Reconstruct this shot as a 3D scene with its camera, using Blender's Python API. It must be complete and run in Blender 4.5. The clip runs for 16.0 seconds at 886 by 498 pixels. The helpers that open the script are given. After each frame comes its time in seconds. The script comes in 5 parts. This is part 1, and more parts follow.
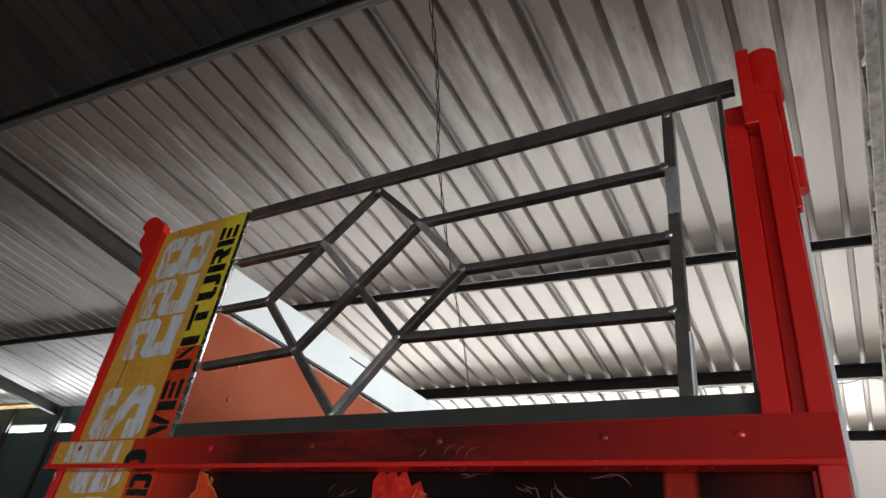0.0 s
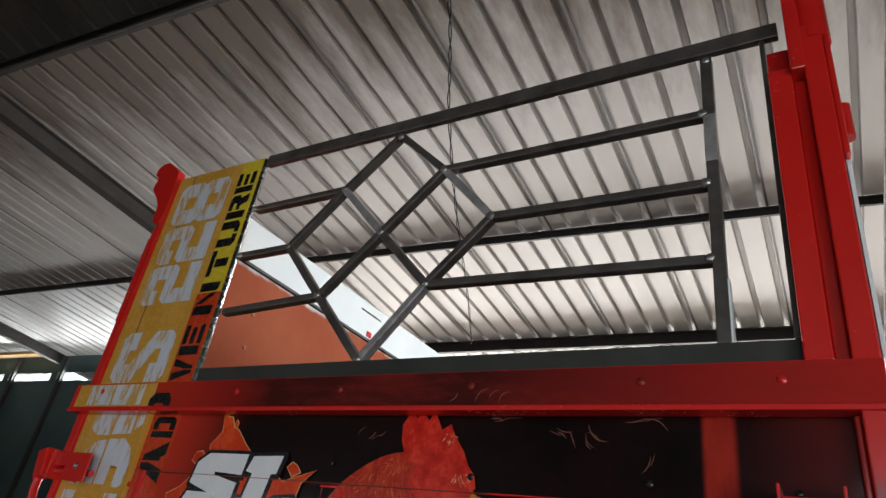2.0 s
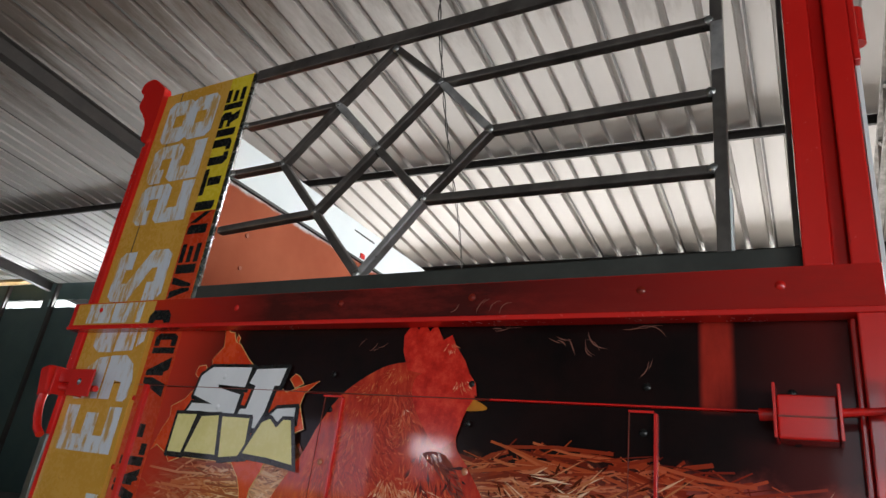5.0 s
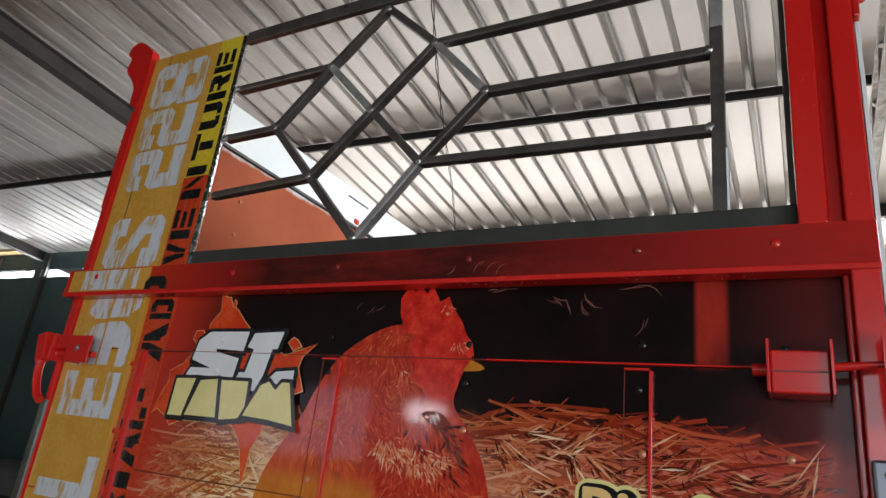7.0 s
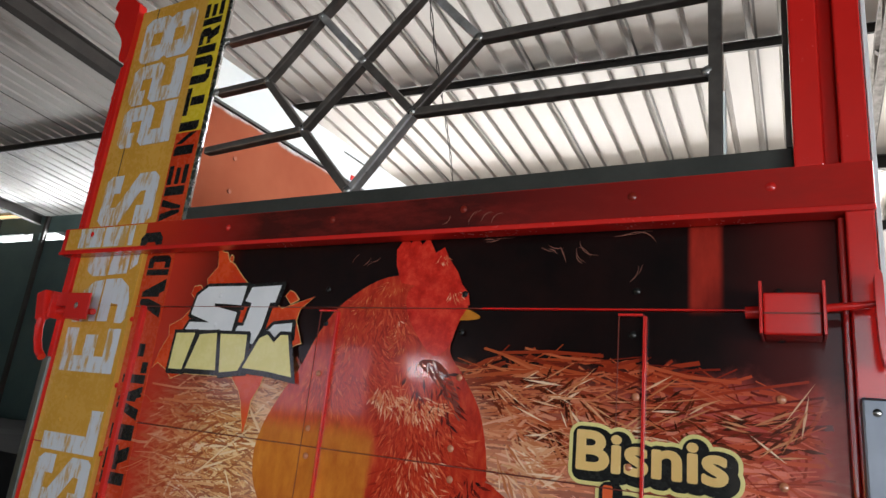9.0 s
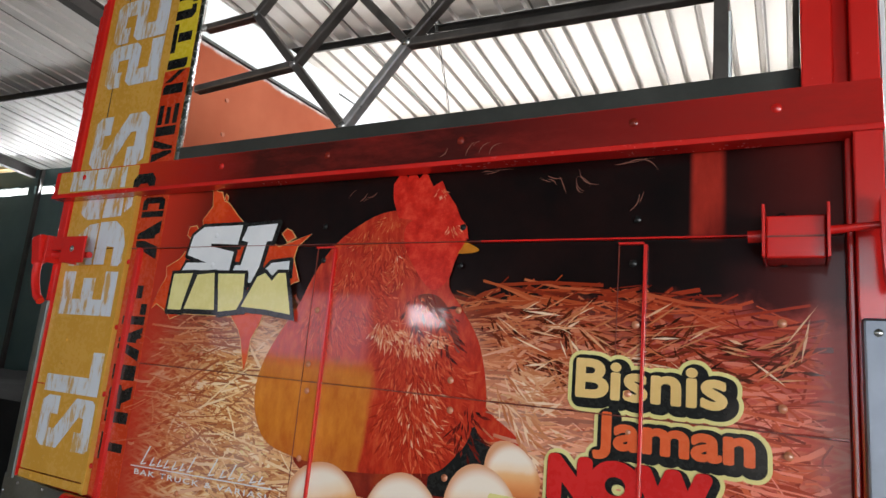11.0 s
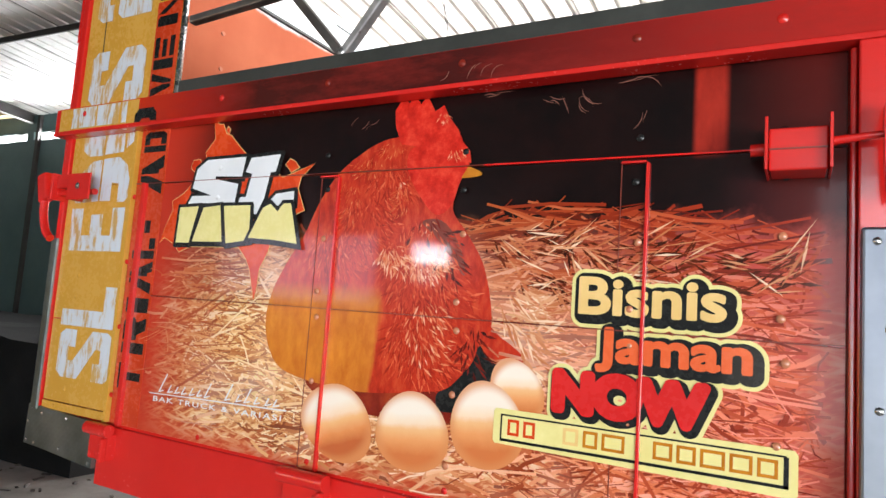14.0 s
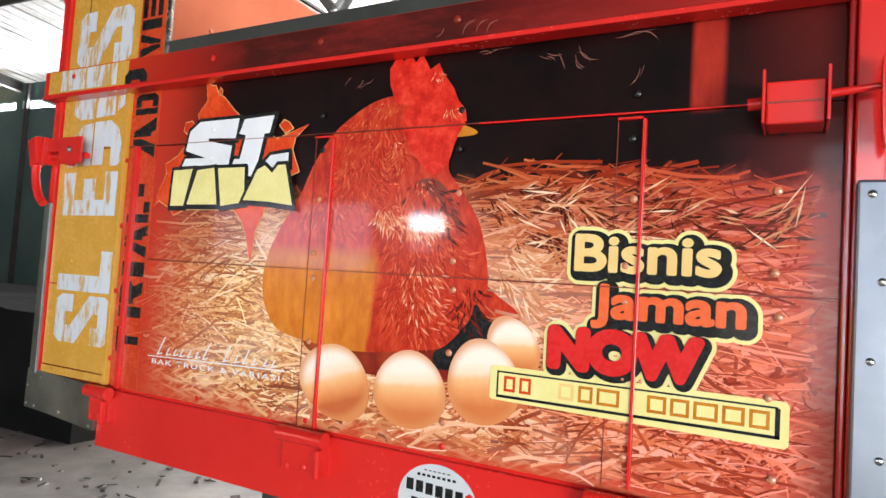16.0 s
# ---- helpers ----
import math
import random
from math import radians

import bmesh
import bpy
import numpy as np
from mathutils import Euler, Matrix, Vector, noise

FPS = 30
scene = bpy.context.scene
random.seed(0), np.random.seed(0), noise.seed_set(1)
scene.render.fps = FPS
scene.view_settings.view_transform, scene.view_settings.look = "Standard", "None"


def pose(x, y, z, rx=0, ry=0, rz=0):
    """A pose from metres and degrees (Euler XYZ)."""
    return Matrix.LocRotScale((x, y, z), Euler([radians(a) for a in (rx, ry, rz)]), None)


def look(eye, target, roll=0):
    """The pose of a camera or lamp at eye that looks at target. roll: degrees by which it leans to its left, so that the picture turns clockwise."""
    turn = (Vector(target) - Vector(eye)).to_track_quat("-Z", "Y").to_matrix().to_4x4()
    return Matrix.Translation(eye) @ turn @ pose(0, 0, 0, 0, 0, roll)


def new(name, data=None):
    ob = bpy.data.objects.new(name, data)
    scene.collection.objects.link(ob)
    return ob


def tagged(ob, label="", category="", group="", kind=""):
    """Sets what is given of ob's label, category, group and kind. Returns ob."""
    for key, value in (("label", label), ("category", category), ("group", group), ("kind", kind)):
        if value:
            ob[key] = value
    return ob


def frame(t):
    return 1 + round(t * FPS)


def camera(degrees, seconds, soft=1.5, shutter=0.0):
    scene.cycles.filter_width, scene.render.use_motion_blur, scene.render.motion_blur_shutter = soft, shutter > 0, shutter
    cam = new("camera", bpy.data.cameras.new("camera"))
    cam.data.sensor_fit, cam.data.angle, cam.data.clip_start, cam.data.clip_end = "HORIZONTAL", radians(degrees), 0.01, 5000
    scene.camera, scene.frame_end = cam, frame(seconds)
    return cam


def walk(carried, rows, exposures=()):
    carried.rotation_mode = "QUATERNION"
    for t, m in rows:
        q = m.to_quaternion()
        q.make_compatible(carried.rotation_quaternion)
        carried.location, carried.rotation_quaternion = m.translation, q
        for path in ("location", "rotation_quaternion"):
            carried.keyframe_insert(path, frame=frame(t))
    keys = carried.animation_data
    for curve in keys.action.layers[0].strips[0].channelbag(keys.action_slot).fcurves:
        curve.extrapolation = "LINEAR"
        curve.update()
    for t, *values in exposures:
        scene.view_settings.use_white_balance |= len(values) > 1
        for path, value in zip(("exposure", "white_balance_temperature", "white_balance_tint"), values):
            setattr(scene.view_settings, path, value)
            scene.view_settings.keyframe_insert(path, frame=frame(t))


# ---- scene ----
cam = camera(68.9, 16.0)
PATH = [
    (0, (1.046, -1.137, 1.442), (0.083, 0.268, 2.49), 8.8),
    (0.5, (1.017, -1.141, 1.438), (0.035, 0.27, 2.461), 9.8),
    (1, (0.996, -1.145, 1.431), (0.018, 0.285, 2.43), 9.6),
    (1.5, (0.983, -1.148, 1.425), (0.005, 0.304, 2.393), 9.4),
    (2, (0.971, -1.147, 1.42), (-0.005, 0.326, 2.355), 9.1),
    (2.5, (0.959, -1.143, 1.416), (-0.01, 0.353, 2.322), 9.0),
    (3, (0.949, -1.139, 1.413), (-0.008, 0.385, 2.285), 8.9),
    (3.5, (0.95, -1.143, 1.403), (-0.011, 0.401, 2.233), 8.5),
    (4, (0.946, -1.14, 1.398), (-0.015, 0.422, 2.196), 8.1),
    (4.5, (0.944, -1.141, 1.395), (-0.024, 0.432, 2.162), 8.1),
    (7, (0.936, -1.141, 1.384), (-0.018, 0.494, 2.029), 7.0),
    (7.5, (0.945, -1.146, 1.377), (-0.014, 0.492, 2.008), 6.7),
    (8, (0.945, -1.143, 1.378), (-0.008, 0.508, 1.982), 6.2),
    (8.5, (0.943, -1.139, 1.373), (-0.014, 0.524, 1.939), 6.1),
    (9, (0.941, -1.13, 1.368), (-0.016, 0.545, 1.894), 6.1),
    (11.5, (0.932, -1.104, 1.336), (-0.027, 0.618, 1.676), 4.9),
    (12, (0.931, -1.104, 1.334), (-0.03, 0.624, 1.638), 4.6),
    (12.5, (0.93, -1.103, 1.327), (-0.034, 0.628, 1.602), 4.3),
    (13, (0.93, -1.104, 1.321), (-0.032, 0.632, 1.564), 4.1),
    (13.5, (0.932, -1.104, 1.316), (-0.037, 0.634, 1.525), 4.1),
    (14, (0.939, -1.11, 1.308), (-0.031, 0.629, 1.502), 4.0),
    (14.5, (0.937, -1.108, 1.309), (-0.025, 0.637, 1.487), 3.8),
    (15, (0.94, -1.111, 1.302), (-0.017, 0.637, 1.467), 3.4),
    (15.5, (0.94, -1.11, 1.298), (-0.014, 0.644, 1.429), 3.5),
    (16, (0.938, -1.109, 1.289), (-0.017, 0.646, 1.389), 3.6),
]
EXPOSURES = [(0, 1.0), (4.5, 1.12), (9, 1.45), (11.3, 1.8), (12.5, 2.28), (14, 2.47), (16, 2.58)]
walk(cam, [(t, look(eye, target, roll)) for t, eye, target, roll in PATH], EXPOSURES)

# ---- world and light ----
world = bpy.data.worlds.new("sky")
scene.world = world
world.use_nodes = True
wn = world.node_tree
sky = wn.nodes.new("ShaderNodeTexSky")
sky.sky_type = "NISHITA"
sky.sun_disc = False
sky.sun_elevation, sky.sun_rotation = radians(50), radians(21.8)
sky.air_density, sky.dust_density, sky.ozone_density = 1.0, 9.0, 0.3
wn.links.new(sky.outputs[0], wn.nodes["Background"].inputs[0])
wn.nodes["Background"].inputs[1].default_value = 0.03

sun_data = bpy.data.lights.new("sun", "SUN")
sun_data.energy, sun_data.angle, sun_data.color = 3.0, radians(0.6), (1.0, 0.95, 0.88)
sun = new("sun", sun_data)
sun.matrix_world = look((8, 20, 25.7), (0, 0, 0))


def opening_light(name, eye, target, w, h, power, color, spread=180):
    d = bpy.data.lights.new(name, "AREA")
    d.shape, d.size, d.size_y, d.energy, d.color = "RECTANGLE", w, h, power, color
    d.spread = radians(spread)
    ob = new(name, d)
    ob.matrix_world = look(eye, target)
    return ob


# daylight that comes in at the open sides of the shed
opening_light("daylight_back", (-5.5, 13.5, 1.0), (-4.5, 3.4, 4.0), 24.0, 3.0, 2850, (1.0, 0.97, 0.94))
opening_light("daylight_side", (3.28, 3.4, 3.35), (-1.0, 1.2, 2.3), 1.6, 0.6, 13.0, (0.95, 0.98, 1.0), 60)
# added narrow fill that makes the pool of light beside the apron
opening_light("floor_fill", (-2.3, 6.8, 2.1), (-1.35, 1.9, 0.0), 1.0, 0.8, 3.4, (1.0, 0.98, 0.96), 30)
# added fill on the tailgate, through an unseen opening in the side wall
opening_light("tailgate_fill", (3.9, -3.4, 1.1), (0.0, 0.0, 1.2), 3.0, 1.8, 11.0, (0.91, 0.96, 1.0), 75)
opening_light("daylight_slots", (-10.6, 4.285, 3.58), (-10.48, 2.1, 3.95), 10.0, 0.14, 58, (0.96, 0.98, 1.0))
opening_light("daylight_window", (-3.75, -6.98, 2.12), (0.2, 0.0, 1.5), 0.52, 0.26, 3.6, (0.97, 0.97, 1.0))
opening_light("daylight_front", (2.2, -7.25, 1.6), (1.2, 0.0, 1.5), 2.2, 3.0, 10.5, (0.86, 0.91, 1.0), 110)


# ---- materials ----
def nodes_of(name):
    m = bpy.data.materials.new(name)
    m.use_nodes = True
    t = m.node_tree
    return m, t, t.nodes["Principled BSDF"]


def node(t, kind, **inputs):
    n = t.nodes.new(kind)
    for k, v in inputs.items():
        n.inputs[k].default_value = v
    return n


def ramp(t, src, stops):
    r = t.nodes.new("ShaderNodeValToRGB")
    el = r.color_ramp.elements
    while len(el) < len(stops):
        el.new(0.5)
    for e, (p, c) in zip(el, stops):
        e.position, e.color = p, (*c, 1)
    t.links.new(src, r.inputs[0])
    return r


def noise_of(t, scale, detail=4.0, rough=0.55, stretch=None):
    co = t.nodes.new("ShaderNodeTexCoord")
    src = co.outputs["Object"]
    if stretch:
        mp = t.nodes.new("ShaderNodeMapping")
        mp.inputs["Scale"].default_value = stretch
        t.links.new(src, mp.inputs[0])
        src = mp.outputs[0]
    n = t.nodes.new("ShaderNodeTexNoise")
    n.inputs["Scale"].default_value, n.inputs["Detail"].default_value, n.inputs["Roughness"].default_value = scale, detail, rough
    t.links.new(src, n.inputs["Vector"])
    return n


def add_bump(t, bsdf, src, strength, distance=0.002):
    b = t.nodes.new("ShaderNodeBump")
    b.inputs["Strength"].default_value, b.inputs["Distance"].default_value = strength, distance
    t.links.new(src, b.inputs["Height"])
    t.links.new(b.outputs[0], bsdf.inputs["Normal"])


def surface(name, dark, light, rough=(0.35, 0.55), metal=0.0, scale=6.0, fine=90.0, bump=0.15, coat=0.0, stretch=None, lo=0.3, hi=0.7):
    """A surface with broad stains between two colours, fine grain in its gloss and relief."""
    m, t, b = nodes_of(name)
    broad, grain = noise_of(t, scale, 5, 0.6, stretch), noise_of(t, fine, 3, 0.6, stretch)
    c = ramp(t, broad.outputs["Fac"], [(lo, dark), (hi, light)])
    t.links.new(c.outputs[0], b.inputs["Base Color"])
    mx = t.nodes.new("ShaderNodeMix")
    mx.inputs[0].default_value = 0.5
    t.links.new(broad.outputs["Fac"], mx.inputs[2])
    t.links.new(grain.outputs["Fac"], mx.inputs[3])
    r = t.nodes.new("ShaderNodeMapRange")
    r.inputs[1].default_value, r.inputs[2].default_value = 0.3, 0.7
    r.inputs[3].default_value, r.inputs[4].default_value = rough
    t.links.new(mx.outputs[0], r.inputs[0])
    t.links.new(r.outputs[0], b.inputs["Roughness"])
    b.inputs["Metallic"].default_value = metal
    if name.endswith("_film"):
        b.inputs["Specular IOR Level"].default_value = 0.15
    b.inputs["Coat Weight"].default_value, b.inputs["Coat Roughness"].default_value = coat, 0.06
    if bump:
        add_bump(t, b, grain.outputs["Fac"], bump, 0.001)
    return m


M_RED = surface("red_paint", (0.57, 0.012, 0.009), (0.66, 0.019, 0.014), (0.18, 0.30), scale=3, bump=0.02, coat=0.35)
M_RED_FILM = surface("red_film", (0.48, 0.035, 0.010), (0.60, 0.065, 0.018), (0.2, 0.34), scale=5, bump=0.05, coat=0.5)
M_STEEL = surface("bare_dark_steel", (0.075, 0.064, 0.058), (0.165, 0.145, 0.132), (0.26, 0.38), metal=0.5, scale=14, fine=30, bump=0.0, stretch=(1, 1, 1))
M_GROUND_STEEL = surface("ground_bright_steel", (0.28, 0.27, 0.26), (0.52, 0.50, 0.49), (0.25, 0.45), metal=0.5, scale=20, bump=0.15)
M_WELD = surface("ground_weld", (0.30, 0.29, 0.28), (0.55, 0.54, 0.52), (0.2, 0.4), metal=0.9, scale=60, bump=0.6)
M_PRIMER = surface("dark_primer", (0.022, 0.024, 0.020), (0.045, 0.047, 0.040), (0.5, 0.7), metal=0.1, scale=8, bump=0.12)
M_CHROME = surface("bright_edge_metal", (0.45, 0.44, 0.42), (0.66, 0.65, 0.63), (0.15, 0.35), metal=1.0, scale=30, bump=0.1)
M_OXIDE = surface("red_oxide_primer", (0.33, 0.085, 0.040), (0.44, 0.135, 0.070), (0.5, 0.7), scale=2.5, bump=0.1)
def oversprayed_oxide():
    """Red-oxide primer with a ragged white overspray along its top edge."""
    m, t, b = nodes_of("oversprayed_oxide")
    co = t.nodes.new("ShaderNodeTexCoord")
    sep = t.nodes.new("ShaderNodeSeparateXYZ")
    t.links.new(co.outputs["Object"], sep.inputs[0])
    n, broad = noise_of(t, 7, 5, 0.65), noise_of(t, 2.2, 4, 0.6)
    c = ramp(t, broad.outputs["Fac"], [(0.3, (0.31, 0.068, 0.030)), (0.7, (0.42, 0.115, 0.056))])
    h = t.nodes.new("ShaderNodeMath")
    h.operation = "MULTIPLY_ADD"
    h.inputs[1].default_value = 0.06
    t.links.new(n.outputs["Fac"], h.inputs[0])
    t.links.new(sep.outputs["Z"], h.inputs[2])
    r = t.nodes.new("ShaderNodeMapRange")
    r.interpolation_type = "SMOOTHSTEP"
    r.inputs[1].default_value, r.inputs[2].default_value = 2.470, 2.494
    t.links.new(h.outputs[0], r.inputs[0])
    x = t.nodes.new("ShaderNodeMix")
    x.data_type = "RGBA"
    t.links.new(r.outputs[0], x.inputs[0])
    t.links.new(c.outputs[0], x.inputs[6])
    x.inputs[7].default_value = (0.74, 0.78, 0.78, 1)
    t.links.new(x.outputs[2], b.inputs["Base Color"])
    b.inputs["Roughness"].default_value, b.inputs["Specular IOR Level"].default_value = 0.8, 0.15
    return m


M_OVERSPRAY = oversprayed_oxide()
M_WHITE_PRIMER = surface("white_primer", (0.72, 0.77, 0.78), (0.80, 0.84, 0.84), (0.45, 0.65), scale=4, bump=0.1)
M_ORANGE = surface("orange_film", (0.56, 0.28, 0.035), (0.62, 0.33, 0.060), (0.2, 0.34), scale=4, bump=0.04, coat=0.4)
M_YELLOW = surface("yellow_film", (0.62, 0.45, 0.020), (0.70, 0.54, 0.045), (0.2, 0.34), scale=6, bump=0.04, coat=0.4)
M_BLACK = surface("black_film", (0.008, 0.008, 0.008), (0.018, 0.017, 0.016), (0.2, 0.34), scale=9, bump=0.04, coat=0.4)
M_CREAM = surface("cream_film", (0.74, 0.47, 0.16), (0.82, 0.57, 0.24), (0.2, 0.34), scale=6, bump=0.03, coat=0.4)
M_PALE_YELLOW = surface("pale_yellow_film", (0.72, 0.62, 0.22), (0.80, 0.71, 0.32), (0.2, 0.34), scale=6, bump=0.03, coat=0.4)
M_TOMATO = surface("tomato_film", (0.68, 0.10, 0.030), (0.78, 0.15, 0.045), (0.2, 0.34), scale=6, bump=0.03, coat=0.4)
M_CRIMSON = surface("crimson_film", (0.56, 0.014, 0.014), (0.66, 0.024, 0.022), (0.2, 0.34), scale=6, bump=0.03, coat=0.4)
M_WHITE = surface("white_film", (0.70, 0.71, 0.73), (0.80, 0.80, 0.81), (0.25, 0.4), scale=8, bump=0.03, coat=0.4)
M_STICKER = surface("sticker_film", (0.50, 0.51, 0.52), (0.58, 0.59, 0.60), (0.3, 0.45), scale=12, bump=0.03, coat=0.2)
M_FLAME = surface("flame_film", (0.55, 0.03, 0.008), (0.72, 0.08, 0.012), (0.2, 0.34), scale=10, bump=0.03, coat=0.4)
M_ROOF = surface("galvanised_sheet", (0.50, 0.485, 0.47), (0.64, 0.625, 0.61), (0.45, 0.6), metal=0.3, scale=1.3, fine=40, bump=0.05, stretch=(1, 0.12, 1))


def ridge_shade(m):
    """Shade painted brown into the sheet colour along the ridge, streaky, ragged and uneven."""
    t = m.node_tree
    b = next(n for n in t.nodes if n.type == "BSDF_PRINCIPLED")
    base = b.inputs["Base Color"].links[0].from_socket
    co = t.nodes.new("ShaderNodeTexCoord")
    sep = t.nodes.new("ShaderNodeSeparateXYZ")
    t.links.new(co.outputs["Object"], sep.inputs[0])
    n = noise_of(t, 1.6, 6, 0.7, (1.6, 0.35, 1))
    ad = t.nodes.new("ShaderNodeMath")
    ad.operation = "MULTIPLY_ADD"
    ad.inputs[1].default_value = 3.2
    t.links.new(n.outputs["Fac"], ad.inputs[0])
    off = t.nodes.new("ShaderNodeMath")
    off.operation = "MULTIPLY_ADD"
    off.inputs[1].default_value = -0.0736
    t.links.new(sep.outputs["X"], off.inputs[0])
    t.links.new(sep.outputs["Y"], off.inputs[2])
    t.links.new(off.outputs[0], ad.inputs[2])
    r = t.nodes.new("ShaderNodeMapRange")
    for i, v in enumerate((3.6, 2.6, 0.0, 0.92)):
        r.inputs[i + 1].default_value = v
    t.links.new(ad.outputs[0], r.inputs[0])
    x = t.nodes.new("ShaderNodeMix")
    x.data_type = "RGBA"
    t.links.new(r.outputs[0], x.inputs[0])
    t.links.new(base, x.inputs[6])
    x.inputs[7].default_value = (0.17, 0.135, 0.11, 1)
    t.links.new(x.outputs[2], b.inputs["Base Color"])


ridge_shade(M_ROOF)
# dark copy of the roof sheet: the near bay's shade put into its colour
M_ROOF_SHADED = surface("shaded_sheet", (0.038, 0.034, 0.031), (0.095, 0.086, 0.080), (0.5, 0.7), metal=0.2, scale=1.1, fine=40, bump=0.08, stretch=(1, 0.12, 1))
M_ROOF_SEAM = surface("sheet_overlap_edge", (0.10, 0.10, 0.10), (0.20, 0.195, 0.19), (0.5, 0.7), metal=0.3, scale=8, stretch=(1, 0.1, 1))
M_BEAM = surface("dark_painted_beam", (0.018, 0.016, 0.015), (0.042, 0.037, 0.034), (0.6, 0.8), metal=0.0, scale=5, bump=0.15)
M_TRUSS = surface("dusty_angle_iron", (0.10, 0.095, 0.09), (0.36, 0.34, 0.32), (0.5, 0.8), metal=0.2, scale=18, bump=0.5)
M_WALL = surface("dark_teal_sheet", (0.045, 0.085, 0.085), (0.080, 0.130, 0.125), (0.5, 0.7), metal=0.1, scale=1.5, bump=0.06)
M_TIMBER = surface("pale_timber", (0.42, 0.26, 0.09), (0.55, 0.37, 0.15), (0.5, 0.7), scale=4, stretch=(0.3, 4, 4))
M_FLOOR = surface("dusty_concrete", (0.12, 0.118, 0.115), (0.33, 0.325, 0.32), (0.55, 0.8), scale=2.2, fine=60, bump=0.35)
M_RUBBER = surface("black_rubber", (0.012, 0.012, 0.012), (0.024, 0.024, 0.023), (0.6, 0.8), scale=9, bump=0.3)
M_WIRE = surface("black_wire", (0.015, 0.015, 0.015), (0.03, 0.03, 0.03), (0.8, 0.95), scale=20)
next(n for n in M_WIRE.node_tree.nodes if n.type == "BSDF_PRINCIPLED").inputs["Specular IOR Level"].default_value = 0.1
M_TARP = surface("dark_dusty_cover", (0.005, 0.0055, 0.006), (0.014, 0.0145, 0.015), (0.7, 0.9), scale=3, bump=0.2)
next(n for n in M_TARP.node_tree.nodes if n.type == "BSDF_PRINCIPLED").inputs["Specular IOR Level"].default_value = 0.08
M_GROUND = surface("pale_yard_ground", (0.26, 0.24, 0.21), (0.40, 0.37, 0.33), (0.7, 0.9), scale=0.4, fine=14, bump=0.4)


def worn_white(name):
    """White film lettering, scuffed through in patches and streaks."""
    m, t, b = nodes_of(name)
    n = noise_of(t, 13, 8, 0.78, (2.4, 1, 0.55))
    co = t.nodes.new("ShaderNodeTexCoord")
    sep = t.nodes.new("ShaderNodeSeparateXYZ")
    t.links.new(co.outputs["Object"], sep.inputs[0])
    far = t.nodes.new("ShaderNodeMapRange")
    for i, v in enumerate((-0.80, -0.90, 0.0, 0.035)):
        far.inputs[i + 1].default_value = v
    t.links.new(sep.outputs["X"], far.inputs[0])
    less = t.nodes.new("ShaderNodeMath")
    less.operation = "SUBTRACT"
    t.links.new(n.outputs["Fac"], less.inputs[0])
    t.links.new(far.outputs[0], less.inputs[1])
    c = ramp(t, less.outputs[0], [(0.42, (0.52, 0.30, 0.08)), (0.49, (0.60, 0.63, 0.68)), (1.0, (0.70, 0.73, 0.78))])
    t.links.new(c.outputs[0], b.inputs["Base Color"])
    b.inputs["Roughness"].default_value = 0.3
    b.inputs["Coat Weight"].default_value = 0.3
    return m


M_WORN_WHITE = worn_white("scuffed_white_film")


def tread_plate():
    m, t, b = nodes_of("tread_plate")
    n = noise_of(t, 5, 5, 0.6)
    c = ramp(t, n.outputs["Fac"], [(0.3, (0.11, 0.13, 0.12)), (0.7, (0.28, 0.31, 0.30))])
    t.links.new(c.outputs[0], b.inputs["Base Color"])
    b.inputs["Metallic"].default_value, b.inputs["Roughness"].default_value = 0.95, 0.38
    co = t.nodes.new("ShaderNodeTexCoord")
    hs = []
    for ang in (45, -45):
        mp = t.nodes.new("ShaderNodeMapping")
        mp.inputs["Rotation"].default_value = (0, radians(ang), 0)
        mp.inputs["Scale"].default_value = (60, 60, 60)
        t.links.new(co.outputs["Object"], mp.inputs[0])
        w = t.nodes.new("ShaderNodeTexWave")
        w.inputs["Scale"].default_value = 0.35
        t.links.new(mp.outputs[0], w.inputs[0])
        hs.append(w)
    mu = t.nodes.new("ShaderNodeMath")
    mu.operation = "MULTIPLY"
    t.links.new(hs[0].outputs["Fac"], mu.inputs[0])
    t.links.new(hs[1].outputs["Fac"], mu.inputs[1])
    add_bump(t, b, mu.outputs[0], 0.16, 0.002)
    return m


M_TREAD = tread_plate()
M_PLATE = surface("smooth_bright_plate", (0.15, 0.165, 0.19), (0.25, 0.27, 0.30), (0.32, 0.45), metal=0.9, scale=5, fine=60, bump=0.08)


def straw_tone(t):
    """Soft printed straw: two crossing sets of streaks between deep brown and pale gold."""
    co = t.nodes.new("ShaderNodeTexCoord")
    top = t.nodes.new("ShaderNodeMath")
    top.operation = "MAXIMUM"
    for i, (lean, long, thin) in enumerate(((8, 17, 80), (-24, 22, 95))):
        mp = t.nodes.new("ShaderNodeMapping")
        mp.vector_type = "TEXTURE"
        mp.inputs["Rotation"].default_value = (0, radians(lean), 0)
        mp.inputs["Scale"].default_value = (1 / long, 1, 1 / thin)
        t.links.new(co.outputs["Object"], mp.inputs[0])
        n = node(t, "ShaderNodeTexNoise", Scale=1.0, Detail=2.5, Roughness=0.55, Distortion=0.35)
        t.links.new(mp.outputs[0], n.inputs["Vector"])
        t.links.new(n.outputs["Fac"], top.inputs[i])
    return ramp(t, top.outputs[0], [(0.43, (0.32, 0.075, 0.022)), (0.51, (0.60, 0.22, 0.080)), (0.58, (0.80, 0.50, 0.24)), (0.70, (0.90, 0.72, 0.46))]).outputs[0]


